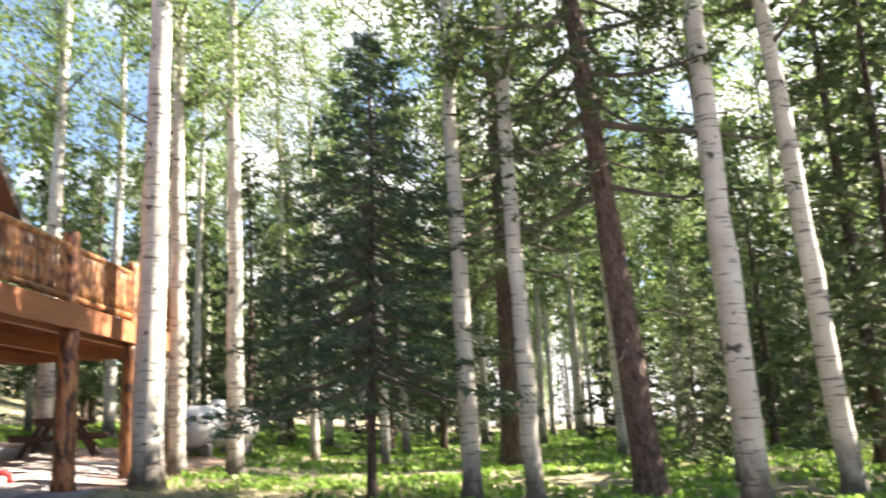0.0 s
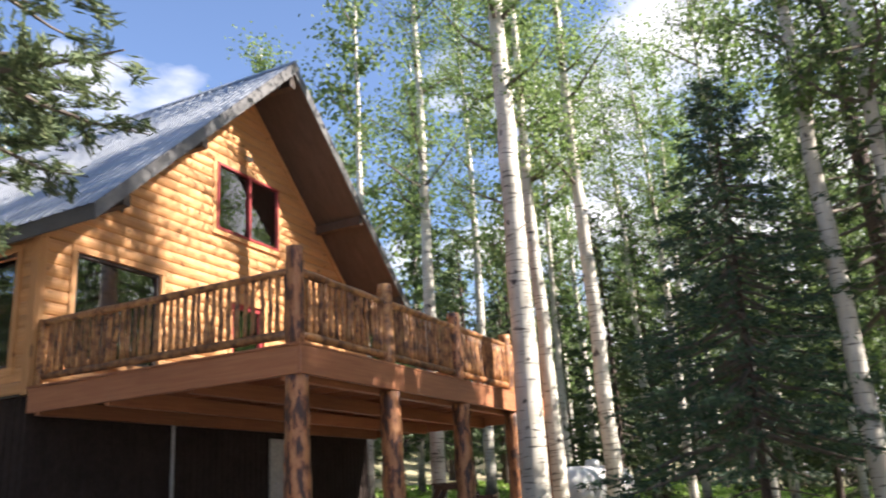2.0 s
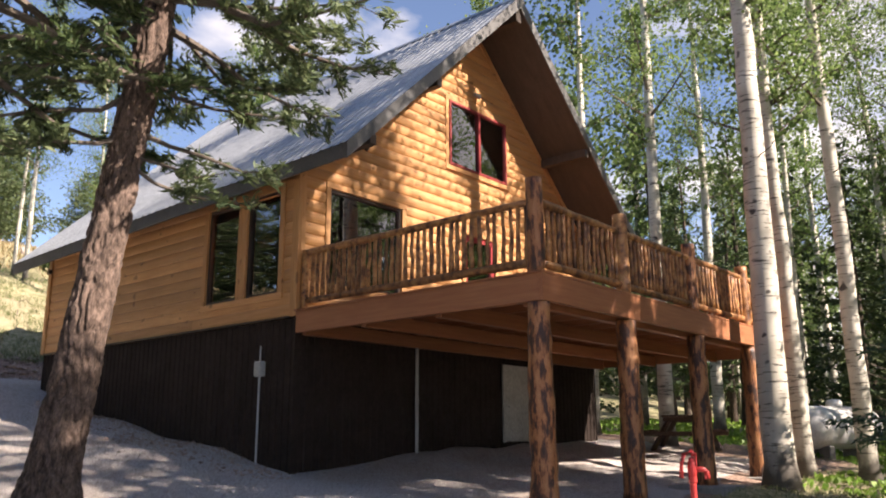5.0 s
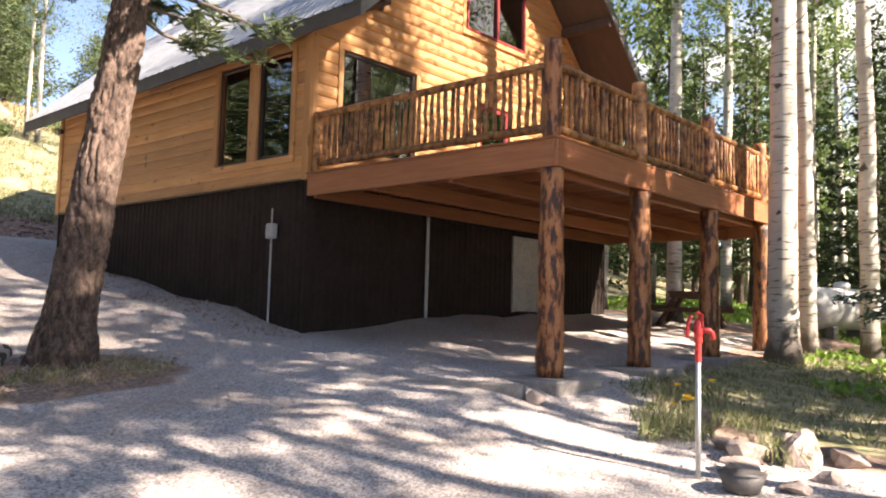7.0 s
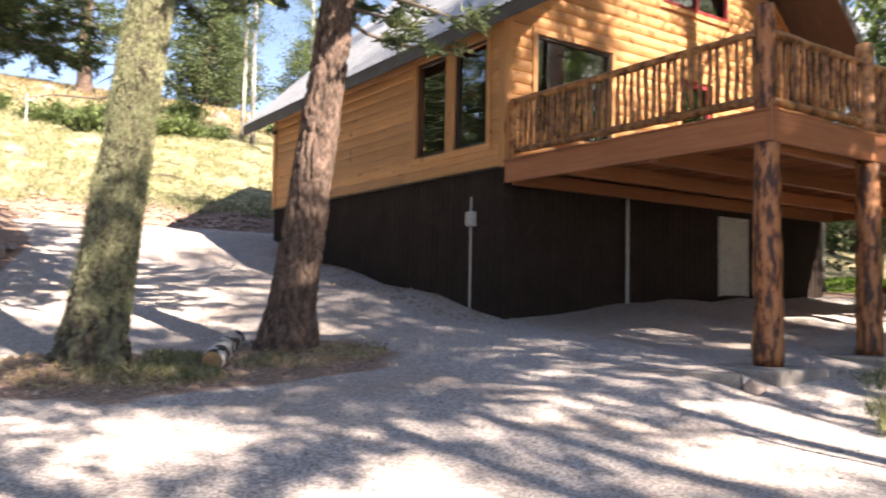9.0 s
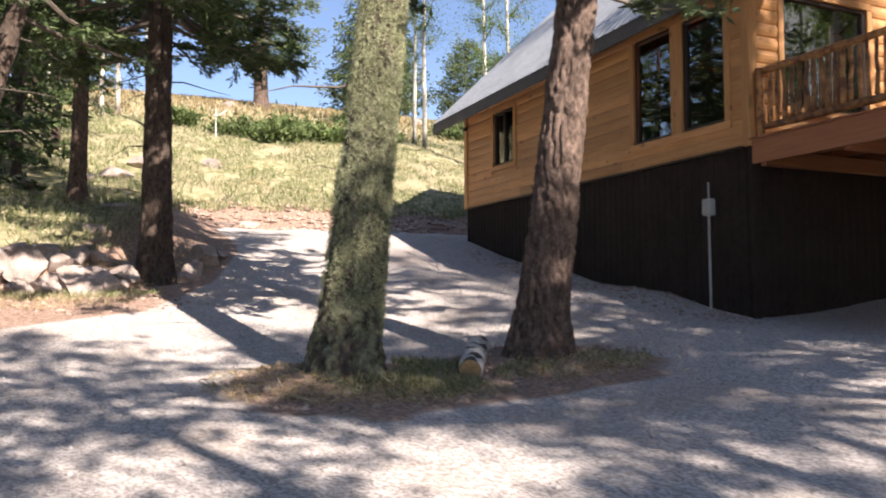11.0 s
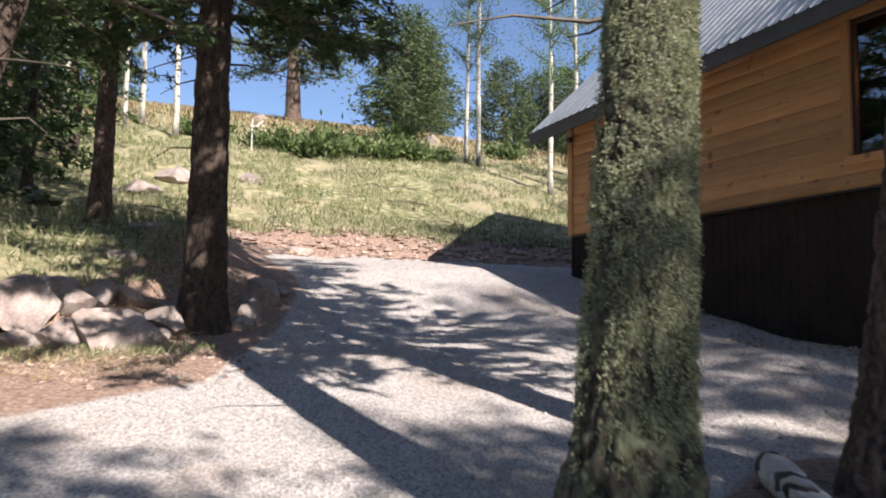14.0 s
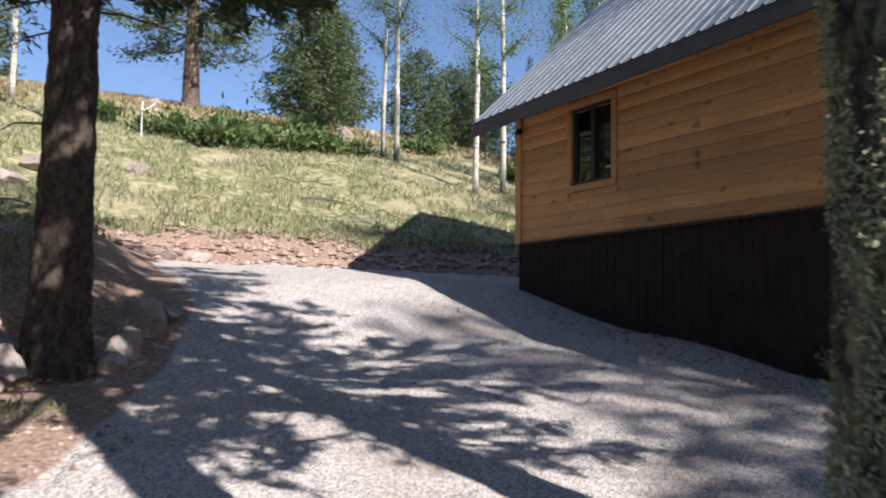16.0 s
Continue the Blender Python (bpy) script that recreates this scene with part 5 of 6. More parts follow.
# rock pile at the foot of the bank
for i, (x, y, a, b, c, t) in enumerate([
        (-8.62, 4.9, 0.36, 0.26, 0.20, 0.2), (-8.22, 5.0, 0.40, 0.34, 0.36, 0.9), (-7.82, 4.85, 0.33, 0.27, 0.24, 2.0), (-7.60, 5.55, 0.30, 0.28, 0.28, 0.4), (-9.1, 5.25, 0.62, 0.42, 0.30, 0.1),
        (-9.75, 5.3, 0.42, 0.34, 0.26, 1.4), (-8.75, 5.65, 0.28, 0.22, 0.2, 0.7), (-8.3, 5.75, 0.24, 0.2, 0.18, 2.2), (-7.95, 6.0, 0.26, 0.2, 0.16, 1.1), (-9.4, 5.95, 0.26, 0.2, 0.16, 2.6),
        (-6.15, 7.1, 0.42, 0.30, 0.26, 0.6), (-6.45, 6.4, 0.26, 0.22, 0.20, 1.8), (-6.6, 6.1, 0.2, 0.16, 0.13, 0.2), (-5.85, 7.6, 0.24, 0.2, 0.15, 2.4), (-7.55, 8.9, 0.3, 0.2, 0.14, 0.5), (-10.4, 5.6, 0.4, 0.3, 0.24, 0.2), (-8.0, 7.4, 0.25, 0.2, 0.14, 1.2), (-9.0, 4.75, 0.24, 0.18, 0.14, 0.9), (-9.45, 4.95, 0.36, 0.26, 0.2, 2.0), (-8.45, 5.45, 0.3, 0.24, 0.2, 1.6), (-9.15, 5.7, 0.34, 0.22, 0.18, 0.3), (-7.75, 5.2, 0.2, 0.16, 0.13, 0.6), (-8.05, 5.45, 0.22, 0.18, 0.16, 2.7), (-9.9, 5.8, 0.36, 0.28, 0.2, 1.0), (-8.9, 6.2, 0.22, 0.16, 0.12, 0.4), (-7.5, 6.2, 0.2, 0.15, 0.12, 1.9), (-6.35, 6.75, 0.2, 0.16, 0.14, 1.0)]):
    rock(x, y, a, b, c, t, 300 + i, 0.3, group="rock pile", tilt=(0.15 * math.sin(i * 2.1), 0.15 * math.cos(i * 1.7)))
# rocks by the hydrant
for i, (x, y, a, b, c, t) in enumerate([(-0.85, -6.98, 0.30, 0.20, 0.12, 0.5), (-0.35, -6.85, 0.34, 0.22, 0.16, 0.1), (0.05, -7.05, 0.16, 0.12, 0.27, 0.4), (0.22, -6.92, 0.12, 0.12, 0.22, 1.4), (-0.15, -7.2, 0.24, 0.2, 0.3, 2.2),
                                        (0.2, -7.45, 0.26, 0.2, 0.14, 0.3), (-1.15, -7.5, 0.16, 0.12, 0.1, 0.8), (0.55, -7.3, 0.2, 0.16, 0.12, 1.0), (-0.65, -7.55, 0.15, 0.11, 0.09, 2.0), (-0.2, -6.6, 0.2, 0.15, 0.1, 2.1)]):
    rock(x - 0.62, y - 0.3, a * 0.85, b * 0.85, c * 0.72, t, 340 + i, 0.22, group="rocks by the hydrant")
rock(-0.95, -4.95, 0.17, 0.13, 0.13, 0.3, 360, 0.2, "dark grey rock beside the concrete footing")
# rocks showing on the hillside
for i, (x, y, a, b, c) in enumerate([(-7.3, 15.7, 0.6, 0.4, 0.3), (-6.45, 17.3, 0.7, 0.45, 0.42), (-4.5, 17.6, 0.5, 0.4, 0.32), (-9.4, 14.5, 0.6, 0.5, 0.3), (-8.0, 15.3, 0.4, 0.3, 0.22), (-4.9, 12.3, 0.5, 0.3, 0.16), (-4.3, 12.5, 0.3, 0.2, 0.14), (-1.4, 33, 0.6, 0.5, 0.4), (6.5, 31, 0.7, 0.5, 0.4), (9, 33, 0.7, 0.5, 0.4), (16, 12.4, .9, .6, .4), (14.5, 5.5, .8, .5, .35)]):
    rock(x, y, a * 0.8, b * 0.8, c * 0.8, i, 380 + i, 0.42, "pale weathered rock set in the grass", "hillside rocks")

# yard hydrant
hx, hy = -1.93, -7.12
hz = height(hx, hy)
hyd = thing("yard_hydrant", "red-headed yard hydrant on a galvanised standpipe", "hydrant", Matrix.Translation((hx, hy, hz)) @ Matrix.Rotation(radians(-40), 4, "Z"))
v, f = tube([(0, 0, -0.2), (0, 0, 0.9)], [0.02, 0.02], 12)
raw("standpipe", v, f, M_GALV, hyd, "galvanised standpipe", smooth=True)
v, f = tube([(0, 0, 0.86), (0, 0, 1.0), (0, 0, 1.01), (0, 0, 1.05)], [0.024, 0.024, 0.032, 0.032], 12)
raw("collar", v, f, M_REDIRON, hyd)
v, f = tube([(0, 0, 1.03), (0, 0, 1.08), (0, 0, 1.16), (0, 0, 1.19)], [0.028, 0.034, 0.03, 0.016], 12)
raw("head", v, f, M_REDIRON, hyd, smooth=True)
v, f = tube([(0.02, 0, 1.10), (0.09, 0, 1.10), (0.115, 0, 1.08), (0.12, 0, 1.03)], [0.022, 0.02, 0.02, 0.022], 10)
raw("spout", v, f, M_REDIRON, hyd, smooth=True)
v, f = tube([(0.03, 0.0, 1.2), (0.0, 0, 1.235), (-0.06, 0, 1.21), (-0.085, 0, 1.13), (-0.09, 0, 1.04)], [0.014, 0.016, 0.016, 0.014, 0.017], 8)
raw("lever", v, f, M_REDIRON, hyd, smooth=True)
for s in (-0.028, 0.028):
    v, f = tube([(0.02, s, 1.12), (0.02, s, 1.225)], [0.009, 0.009], 6)
    raw("link", v, f, M_REDIRON, hyd)

# metal bowl
bx_, by_ = -2.05, -7.5
bz_ = height(bx_, by_)
v, f = tube([(0, 0, 0.0), (0, 0, 0.004), (0, 0, 0.13), (0, 0, 0.135), (0, 0, 0.125), (0, 0, 0.03), (0, 0, 0.025)], [0.10, 0.115, 0.165, 0.172, 0.16, 0.108, 0.03], 24)
M_BOWL = mat_mottled("dull_grey_bowl", [(0.3, (0.13, 0.125, 0.12)), (0.7, (0.22, 0.21, 0.20))], 9.0, 0.6, 0.3, bump=0.05, dist=0.002)
bowl = raw("water_bowl", v, f, M_BOWL, smooth=True)
bowl.location = (bx_, by_, bz_)
tagged(bowl, "dull grey metal bowl on the gravel", "bowl")

# propane tank
tx_, ty_ = 13.1, -4.0
tz_ = height(tx_, ty_)
tank = thing("propane_tank", "white horizontal propane tank on concrete blocks", "propane tank", Matrix.Translation((tx_, ty_, tz_)) @ Matrix.Rotation(radians(-20), 4, "Z"))
prof = [(-1.35, 0.02), (-1.33, 0.18), (-1.24, 0.34), (-1.10, 0.45), (-0.92, 0.495), (0.92, 0.495), (1.10, 0.45), (1.24, 0.34), (1.33, 0.18), (1.35, 0.02)]
v, f = tube([(a, 0, 0.78) for a, _ in prof], [r for _, r in prof], 28)
raw("shell", v, f, M_WHITE, tank, smooth=True)
v, f = tube([(0, 0, 1.24), (0, 0, 1.36), (0, 0, 1.42), (0, 0, 1.44)], [0.19, 0.19, 0.15, 0.02], 16)
raw("valve_dome", v, f, M_WHITE, tank, smooth=True)
for a in (-0.75, 0.75):
    part("saddle", box(a - 0.1, a + 0.1, -0.38, 0.38, -0.05, 0.36, 0.02), M_CONC, tank, "grey concrete block")

# picnic table under the deck's far end
pt = thing("picnic_table", "dark brown weathered wooden picnic table", "picnic table", Matrix.Translation((9.35, -1.95, height(9.35, -1.95))) @ Matrix.Rotation(radians(20), 4, "Z"))
for i in range(5):
    y = -0.35 + i * 0.175
    part("top_plank", box(-0.95, 0.95, y - 0.08, y + 0.08, 0.71, 0.75, 0.006), M_TABLE, pt)
for y in (-0.78, -0.62, 0.62, 0.78):
    part("seat_plank", box(-0.95, 0.95, y - 0.075, y + 0.075, 0.41, 0.45, 0.006), M_TABLE, pt)
for x in (-0.65, 0.65):
    part("crossbar", box(x - 0.04, x + 0.04, -0.85, 0.85, 0.32, 0.41, 0.006), M_TABLE, pt)
    part("crossbar", box(x - 0.04, x + 0.04, -0.42, 0.42, 0.62, 0.71, 0.006), M_TABLE, pt)
    for s in (-1, 1):
        v, f = tube([(x + 0.06, s * 0.68, 0.0), (x + 0.06, s * 0.28, 0.69)], [0.055, 0.055], 4)
        raw("leg", v, f, M_TABLE, pt)

# fallen log between the two trees: pale bark with dark bands, sawn end
lg = thing("log", "short birch log with banded bark and sawn pale end", "log")
la, lb = Vector((-5.08, -1.62, 0)), Vector((-4.38, -0.42, 0))
la.z, lb.z = height(la.x, la.y) + 0.10, height(lb.x, lb.y) + 0.09
v, f = tube([la.lerp(lb, i / 16) for i in range(17)], [0.106 * (1 + 0.04 * math.sin(i * 2.2)) for i in range(17)], 20, 0.07, 5)
M_BIRCH = mat_mottled("birch_log_bark", [(0.35, (0.025, 0.021, 0.018)), (0.6, (0.085, 0.07, 0.058)), (0.75, (0.2, 0.18, 0.15))], 7.0, 0.85, bump=0.6, dist=0.012)
M_BIRCH_PALE = mat_mottled("birch_white_bark", [(0.3, (0.22, 0.2, 0.17)), (0.42, (0.56, 0.54, 0.49)), (0.8, (0.7, 0.68, 0.63))], 8.0, 0.75, bump=0.4, dist=0.006)
M_ENDGRAIN = mat_mottled("sawn_end", [(0.3, (0.24, 0.145, 0.065)), (0.7, (0.44, 0.30, 0.15))], 14, 0.8)
raw("bark", v, f, M_BIRCH, lg, smooth=True)
d = (lb - la).normalized()
# rings of white bark left between the dark ones, with torn edges
log_side = d.cross(Vector((0, 0, 1))).normalized()
log_up = log_side.cross(d)
for ring, (s0, s1) in enumerate(((0.03, 0.12), (0.27, 0.45), (0.52, 0.58), (0.70, 0.90))):
    verts, faces = [], []
    for j in range(28):
        a = 2 * math.pi * j / 28
        w0 = 0.16 * noise.noise((math.cos(a) * 1.6, math.sin(a) * 1.6, ring * 3.7))
        w1 = 0.17 * noise.noise((math.cos(a) * 1.9, math.sin(a) * 1.9, ring * 3.7 + 9))
        for g, r in ((s0 + w0, 0.102), (s0 + w0 + 0.01, 0.115), (max(s0 + w0 + 0.012, s1 + w1 - 0.01), 0.115), (max(s0 + w0 + 0.022, s1 + w1), 0.102)):
            verts.append(la.lerp(lb, max(0.0, g)) + (log_side * math.cos(a) + log_up * math.sin(a)) * r)
    for j in range(28):
        for k in range(3):
            a, b = j * 4 + k, (j + 1) % 28 * 4 + k
            faces.append((a, b, b + 1, a + 1))
    raw("white_band", verts, faces, M_BIRCH_PALE, lg, "torn white birch bark", smooth=True)
v, f = tube([la - d * 0.006, la + d * 0.01], [0.1, 0.1], 20)
raw("sawn_end", v, f, M_ENDGRAIN, lg, "pale sawn end")

# standpipe with a bent arm on the hill
px_, py_ = -3.62, 22.1
hp = thing("standpipe", "white bent pipe standing in the hillside grass", "pipe", Matrix.Translation((px_, py_, height(px_, py_))))
v, f = tube([(0, 0, -0.2), (0, 0, 1.05)], [0.022, 0.022], 8)
raw("upright", v, f, M_WHITE, hp)
v, f = tube([(-0.05, 0, 0.82), (0.1, 0, 0.80), (0.32, 0, 0.98), (0.36, 0, 1.02)], [0.02, 0.02, 0.02, 0.02], 8)
raw("arm", v, f, M_WHITE, hp)


# ---------------- plants and litter ----------------
def scatter_blades(name, spots, length, width, mat, seed, label, category, up=1.0, spread=0.5):
    """Many single blades as one mass; spots are x, y rows."""
    rng = np.random.default_rng(seed)
    cen = np.array([(x, y, height(x, y) + length * 0.38) for x, y in spots])
    v, f = blades(cen, np.tile((0, 0, up), (len(cen), 1)), length, width, rng, spread)
    ob = raw(name, v, f, mat)
    return tagged(ob, label, category, kind="stuff")


def patch(rng, n, cx, cy, rx, ry):
    r = np.sqrt(rng.random(n))
    a = rng.random(n) * 2 * np.pi
    return np.stack([cx + rx * r * np.cos(a), cy + ry * r * np.sin(a)], 1)


rng = np.random.default_rng(77)
near_hyd = np.vstack([patch(rng, 420, -0.75, -6.4, 0.4, 0.32), patch(rng, 240, -0.2, -6.0, 0.5, 0.3), patch(rng, 260, -0.75, -7.35, 0.3, 0.25), patch(rng, 220, 0.3, -6.6, 0.4, 0.3), patch(rng, 300, 0.9, -5.6, 0.8, 0.5), patch(rng, 60, -1.15, -6.35, 0.15, 0.12)])
scatter_blades("tall_grass", near_hyd, 0.26, 0.012, M_GRASS, 1, "tall green grass tufts round the hydrant", "grass")
mound = np.vstack([patch(rng, 620, -5.45, -1.75, 0.42, 0.4), patch(rng, 560, -5.2, -0.95, 0.35, 0.4), patch(rng, 420, -5.85, -2.0, 0.6, 0.3), patch(rng, 130, -3.4, -1.5, 0.4, 0.3), patch(rng, 160, -4.5, -1.6, 0.35, 0.2), patch(rng, 500, -8.6, 4.35, 0.9, 0.35), patch(rng, 300, -7.6, 4.6, 0.5, 0.3)])
scatter_blades("mound_grass", mound, 0.13, 0.01, M_GRASS, 2, "thin green and straw grass on the tree mound", "grass", spread=0.8)
dry = np.vstack([patch(rng, 900, -5.9, -2.0, 1.0, 0.45), patch(rng, 1500, -8.5, 5.7, 1.4, 0.6), patch(rng, 1200, -7.0, 7.4, 0.8, 1.6), patch(rng, 900, -8.8, 3.9, 1.3, 0.7), patch(rng, 700, -3.9, -1.6, 0.9, 0.45), patch(rng, 500, -6.9, -1.4, 0.5, 0.7)])
scatter_blades("dead_needles", dry, 0.11, 0.008, M_DRY, 3, "dead straw and fallen needles under the trees", "litter", up=0.15, spread=1.2)
hill = np.stack([rng.uniform(-15, 9, 46000), 13.25 + 12 * rng.random(46000) ** 1.25], 1)
keep = [i for i, (x, y) in enumerate(hill) if noise.noise((x * 0.7, y * 0.7, 2)) + 0.5 * noise.noise((x * 2.1, y * 2.1, 4)) > -0.16 or y < 14]
scatter_blades("hill_grass", hill[keep], 0.23, 0.019, M_GRASS, 4, "uneven green and straw grass on the slope", "grass", spread=0.45)
hill2 = np.stack([rng.uniform(-26, 26, 22000), 25 + 26 * rng.random(22000)], 1)
scatter_blades("hilltop_grass", hill2, 0.34, 0.07, M_DRY, 5, "sun-bleached straw grass along the hilltop", "grass", spread=0.45)
terr_ = np.stack([rng.uniform(-14, -5.5, 7000), rng.uniform(6.2, 13.4, 7000)], 1)
terr_ = np.array([p for p in terr_ if p[0] < verge(p[1]) - 1.0])
scatter_blades("bank_grass", terr_, 0.22, 0.02, M_GRASS, 6, "grass above the rock pile", "grass")
wood = np.stack([rng.uniform(3, 40, 42000), rng.uniform(-26, 6, 42000)], 1)
wood = np.array([p for p in wood if not (-1 < p[0] < 12 and p[1] > -5.2) and noise.noise((p[0] * 0.45, p[1] * 0.45, 7)) > -0.22 - 0.02 * (p[0] - 8) and (p[0] > 6 or p[1] < -6)])
scatter_blades("forest_herbs", wood, 0.17, 0.11, M_HERB, 7, "low bright green undergrowth on the forest floor", "undergrowth", up=0.5, spread=0.9)
lawn = np.stack([rng.uniform(-0.2, 9, 9000), rng.uniform(-9.5, -4.9, 9000)], 1)
lawn = np.array([p for p in lawn if p[0] > 0.6 + 0.4 * noise.noise((p[0], p[1], 1))])
scatter_blades("lawn_grass", lawn, 0.11, 0.014, M_GRASS, 8, "short grass at the edge of the drive", "grass", spread=0.7)
for i, (x, y) in enumerate([(-0.75, -6.35), (-0.62, -6.42), (-0.68, -6.5), (-0.8, -6.5), (0.25, -6.3), (-0.55, -6.3)]):
    fz = height(x, y)
    fl = thing("wildflower", "yellow wildflower among the grass", "flower", Matrix.Translation((x, y, fz)), "wildflowers")
    v, f = tube([(0, 0, 0), (0.01, 0, 0.3 + 0.03 * i)], [0.004, 0.003], 5)
    raw("stem", v, f, M_GRASS, fl)
    a = np.arange(9) * 2 * np.pi / 9
    v, f = blades(np.stack([0.02 * np.cos(a) + 0.01, 0.02 * np.sin(a), 0 * a + 0.305 + 0.03 * i], 1), np.stack([np.cos(a), np.sin(a), 0.3 + 0 * a], 1), 0.045, 0.025, np.random.default_rng(i), 0.1)
    raw("bloom", v, f, M_PETAL, fl)


def shrub(x, y, w, h, seed, mat=None, label="low spreading dark green juniper shrub", sprays=1300):
    rng = np.random.default_rng(seed)
    sh = thing("shrub", label, "shrub", Matrix.Translation((x, y, height(x, y))), "hillside shrubs")
    limbs, cen, axs = [], [], []
    for k in range(16):
        a, t = rng.uniform(0, 6.28), rng.uniform(0.4, 1.0)
        tip = Vector((math.cos(a) * w * t, math.sin(a) * w * t, h * rng.uniform(0.45, 1.0) * (1.15 - 0.5 * t)))
        limbs.append(tube([(0, 0, -0.1), tip * 0.5 + Vector((0, 0, 0.1)), tip], [0.03, 0.02, 0.006], 5))
        n = sprays // 16
        g = rng.random(n) ** 0.6
        base = np.array(tip)[None] * g[:, None]
        cen.append(base + rng.normal(0, 0.16 * h + 0.05, (n, 3)) * [1.3, 1.3, 0.8])
        axs.append(np.tile(np.array((*tip.xy, tip.z + 0.4)), (n, 1)))
    v, f = merge(limbs)
    tagged(raw("branchwork", v, f, M_TWIG, sh), kind="stuff")
    v, f = blades(np.vstack(cen), np.vstack(axs), 0.26, 0.08, rng, 0.8)
    tagged(raw("leafage", v, f, mat or M_SHRUB, sh), kind="stuff")


for i, (x, y, w, h) in enumerate([(-2.6, 22.6, 1.1, 0.7), (-1.6, 22.0, 1.3, 1.0), (-0.6, 22.8, 1.5, 0.9), (0.9, 22.9, 1.3, 0.75), (2.2, 23.2, 1.1, 0.6), (3.3, 23.6, 0.9, 0.5), (3.8, 28.2, 1.0, 0.9), (-4.6, 24, 1.0, 0.6), (8.0, 26.5, 1.1, 0.8), (10, 22, 1.0, 0.7), (-11.5, 12.5, 1.3, 1.0), (-12.5, 10, 1.2, 1.0)]):
    shrub(x, y, w, h, 500 + i)

# dead sticks on the slope and bank
for i in range(46):
    x, y = rnd.uniform(-7, 7.5), rnd.uniform(13.3, 20)
    a, ln = rnd.uniform(0, 6.28), rnd.uniform(0.4, 1.4)
    x2, y2 = x + math.cos(a) * ln, y + 0.4 * math.sin(a) * ln
    v, f = tube([(x, y, height(x, y) + 0.05), ((x + x2) / 2, (y + y2) / 2, height((x + x2) / 2, (y + y2) / 2) + 0.16), (x2, y2, height(x2, y2) + 0.08)], [0.022, 0.016, 0.006], 5, 0.1, i)
    st = raw("dead_stick", v, f, M_DRY if i % 2 else M_TWIG)
    tagged(st, "bleached dead stick lying in the grass", "stick", "dead sticks")


# loose stones: gravel on the drive, clods on the cut bank, chips round the mound
def stones(name, spots, lo, hi, mat, seed, label):
    rng = np.random.default_rng(seed)
    n = len(spots)
    base = np.array([(1, 0, 0), (-1, 0, 0), (0, 1, 0), (0, -1, 0), (0, 0, 1), (0, 0, -1)], float)
    tri = np.array([(0, 2, 4), (2, 1, 4), (1, 3, 4), (3, 0, 4), (2, 0, 5), (1, 2, 5), (3, 1, 5), (0, 3, 5)])
    z = np.array([height(x, y) for x, y in spots])
    size = lo + (hi - lo) * rng.random(n) ** 3
    v = base[None] * rng.uniform(0.55, 1.2, (n, 6, 1)) * size[:, None, None] * [1, 1, 0.7]
    a = rng.random(n) * 6.28
    c, s = np.cos(a)[:, None], np.sin(a)[:, None]
    x = v[:, :, 0] * c - v[:, :, 1] * s
    y = v[:, :, 0] * s + v[:, :, 1] * c
    v = np.stack([x + spots[:, :1], y + spots[:, 1:], v[:, :, 2] + z[:, None] + 0.1 * size[:, None]], 2).reshape(-1, 3)
    f = (tri[None] + 6 * np.arange(n)[:, None, None]).reshape(-1, 3)
    return tagged(raw(name, v, f, mat), label, "stones", kind="stuff")


M_GRAVEL = mat_mottled("gravel_stone", [(0.3, (0.26, 0.24, 0.22)), (0.5, (0.42, 0.39, 0.36)), (0.7, (0.58, 0.55, 0.52))], 6.0, 0.9, tint=0.3, source="island")
M_CLOD = mat_mottled("red_clod", [(0.3, (0.20, 0.13, 0.10)), (0.5, (0.36, 0.26, 0.21)), (0.7, (0.50, 0.41, 0.34))], 5.0, 0.95, tint=0.3, source="island")
gr = np.vstack([np.stack([rng.uniform(-10, 0, 16000), rng.uniform(-8.5, 6, 16000)], 1), np.stack([rng.uniform(-8.5, -0.5, 5000), rng.uniform(4, 12, 5000)], 1)])
gr = np.array([p for p in gr if cover(*p)[0] > 0.5])
stones("gravel", gr, 0.008, 0.024, M_GRAVEL, 11, "loose pale gravel on the drive")
bk = np.stack([rng.uniform(-6.5, 4, 1500), rng.uniform(12.0, 13.6, 1500)], 1)
stones("bank_stones", bk, 0.015, 0.15, M_CLOD, 12, "stones and clods in the cut bank")
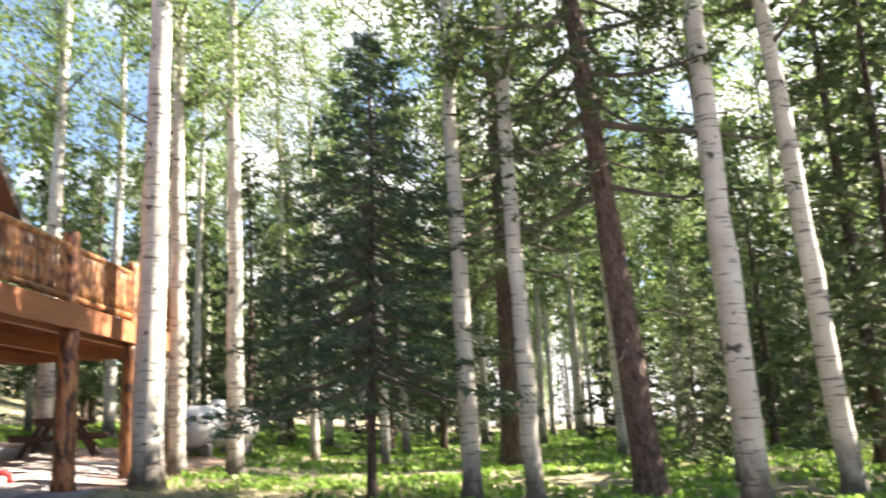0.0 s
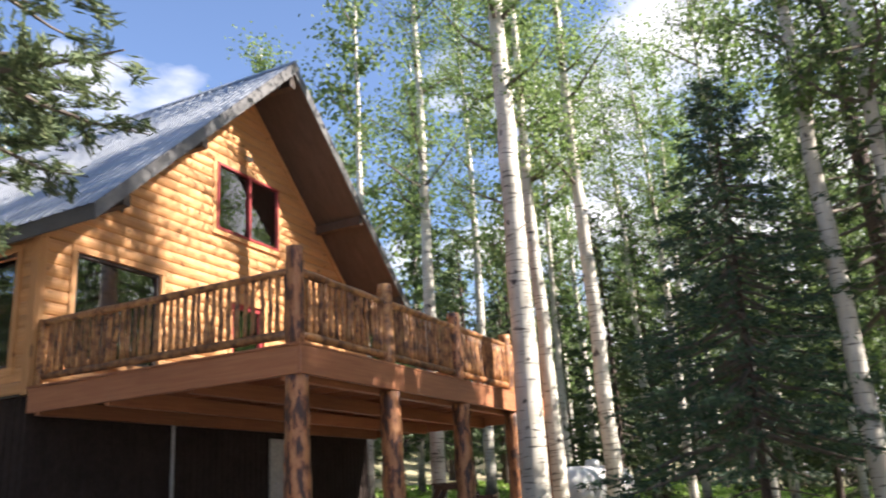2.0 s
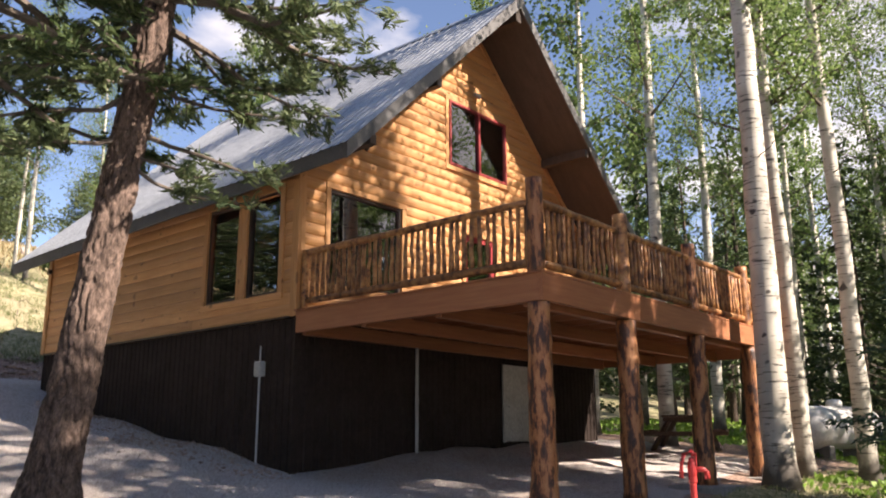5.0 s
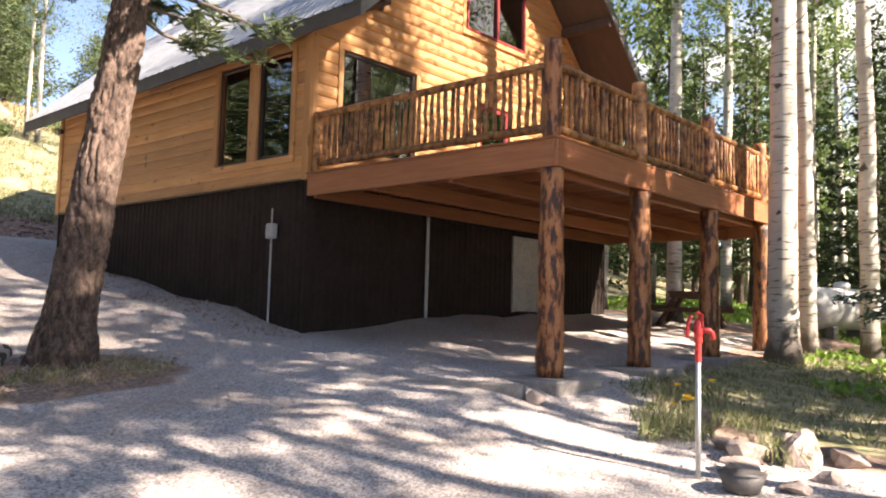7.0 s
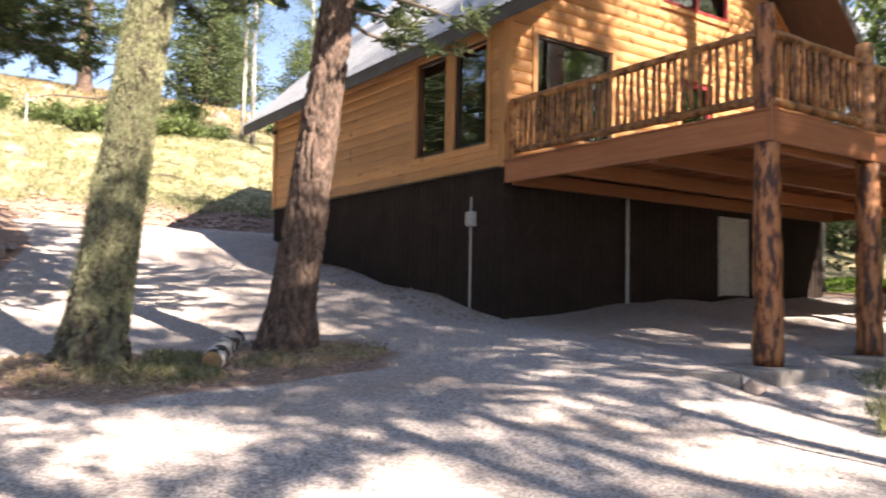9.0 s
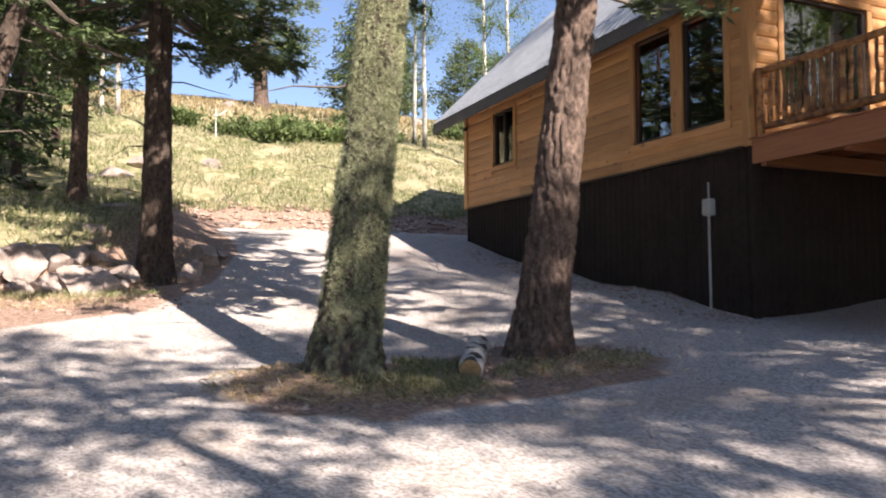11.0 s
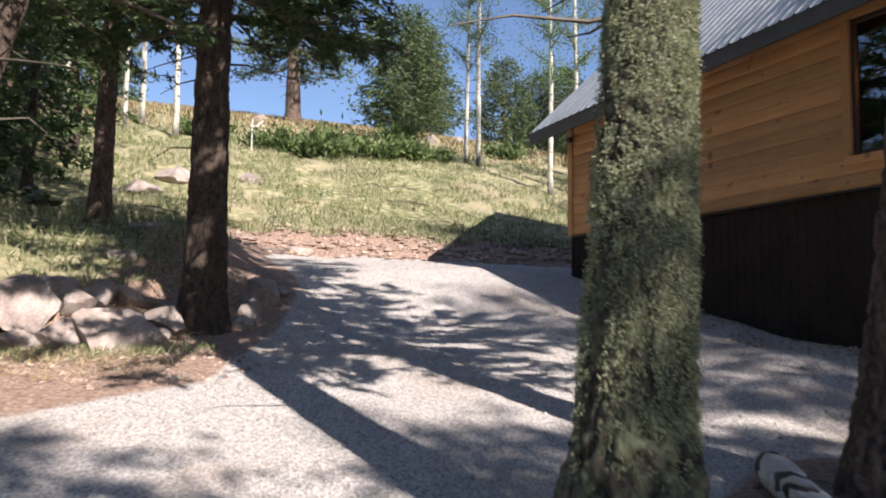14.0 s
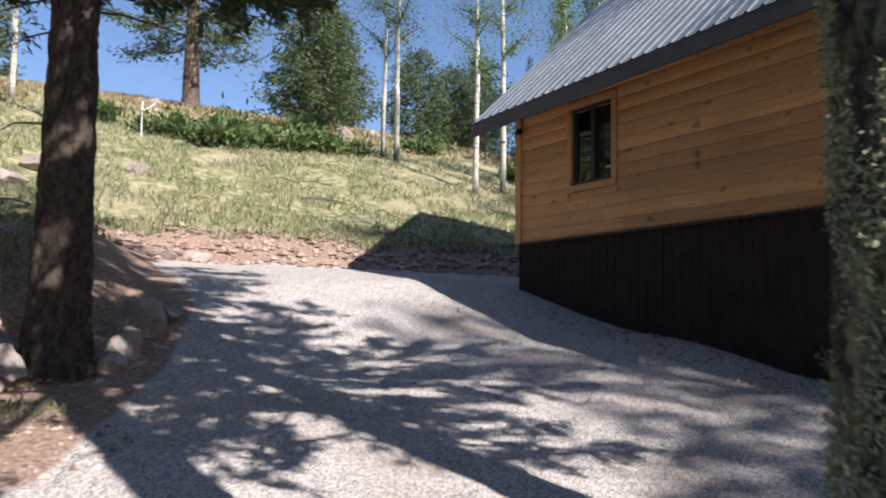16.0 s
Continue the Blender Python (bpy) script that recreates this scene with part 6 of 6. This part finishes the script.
mo = np.vstack([patch(rng, 800, -6.0, -1.5, 1.4, 1.0), patch(rng, 500, -4.0, -1.2, 1.3, 0.9), patch(rng, 1200, -8.6, 3.9, 1.8, 1.0), patch(rng, 500, -8.5, 5.6, 1.6, 0.7), patch(rng, 300, -0.5, -7.2, 1.0, 0.5), patch(rng, 1200, -0.45, 3.5, 0.7, 4.0)])
stones("soil_chips", mo, 0.008, 0.05, M_CLOD, 13, "chips and clods of reddish soil")

# shaggy lichen on the nearest trunk
rl = np.random.default_rng(91)
n_c = 9500
ca, chh = rl.uniform(0, 2 * np.pi, n_c), 0.3 + 5.7 * rl.random(n_c)
keepl = np.array([noise.noise((math.cos(a) * 2.2, math.sin(a) * 2.2, h * 1.6)) + 0.45 * math.cos(a + 1.35) + 0.22 * min(h, 2.5) - 0.25 + 0.7 * noise.noise((math.cos(a) * 7, math.sin(a) * 7, h * 1.4)) > -0.2 for a, h in zip(ca, chh)])
ca, chh = np.repeat(ca[keepl], 18), np.repeat(chh[keepl], 18)
la_, lh_ = ca + rl.normal(0, 0.045, len(ca)), chh + rl.normal(0, 0.02, len(ca))
rr_ = np.interp(lh_, [-0.3, 0.6, 2.0, 4.0, 6.5], [0.255 * q for q in (1.25, 1.06, 0.93, 0.82, 0.72)]) + np.abs(rl.normal(0, 0.015, len(ca)))
lx0, ly0 = -6.16, -1.33
cen = np.stack([lx0 + 0.148 * lh_ + rr_ * np.cos(la_), ly0 + 0.12 * lh_ + rr_ * np.sin(la_), height(lx0, ly0) + lh_], 1)
v, f = blades(cen, np.stack([np.cos(la_) * 0.6, np.sin(la_) * 0.6, -0.9 + 0 * la_], 1), 0.022, 0.0065, rl, 0.7)
M_LICHEN = mat_leaf("pale_lichen", [(0.0, (0.15, 0.17, 0.09)), (0.5, (0.33, 0.35, 0.20)), (1.0, (0.50, 0.52, 0.34))], 0.8, 0.1)
tagged(raw("lichen", v, f, M_LICHEN), "shaggy pale green lichen on the trunk", "lichen", kind="stuff")
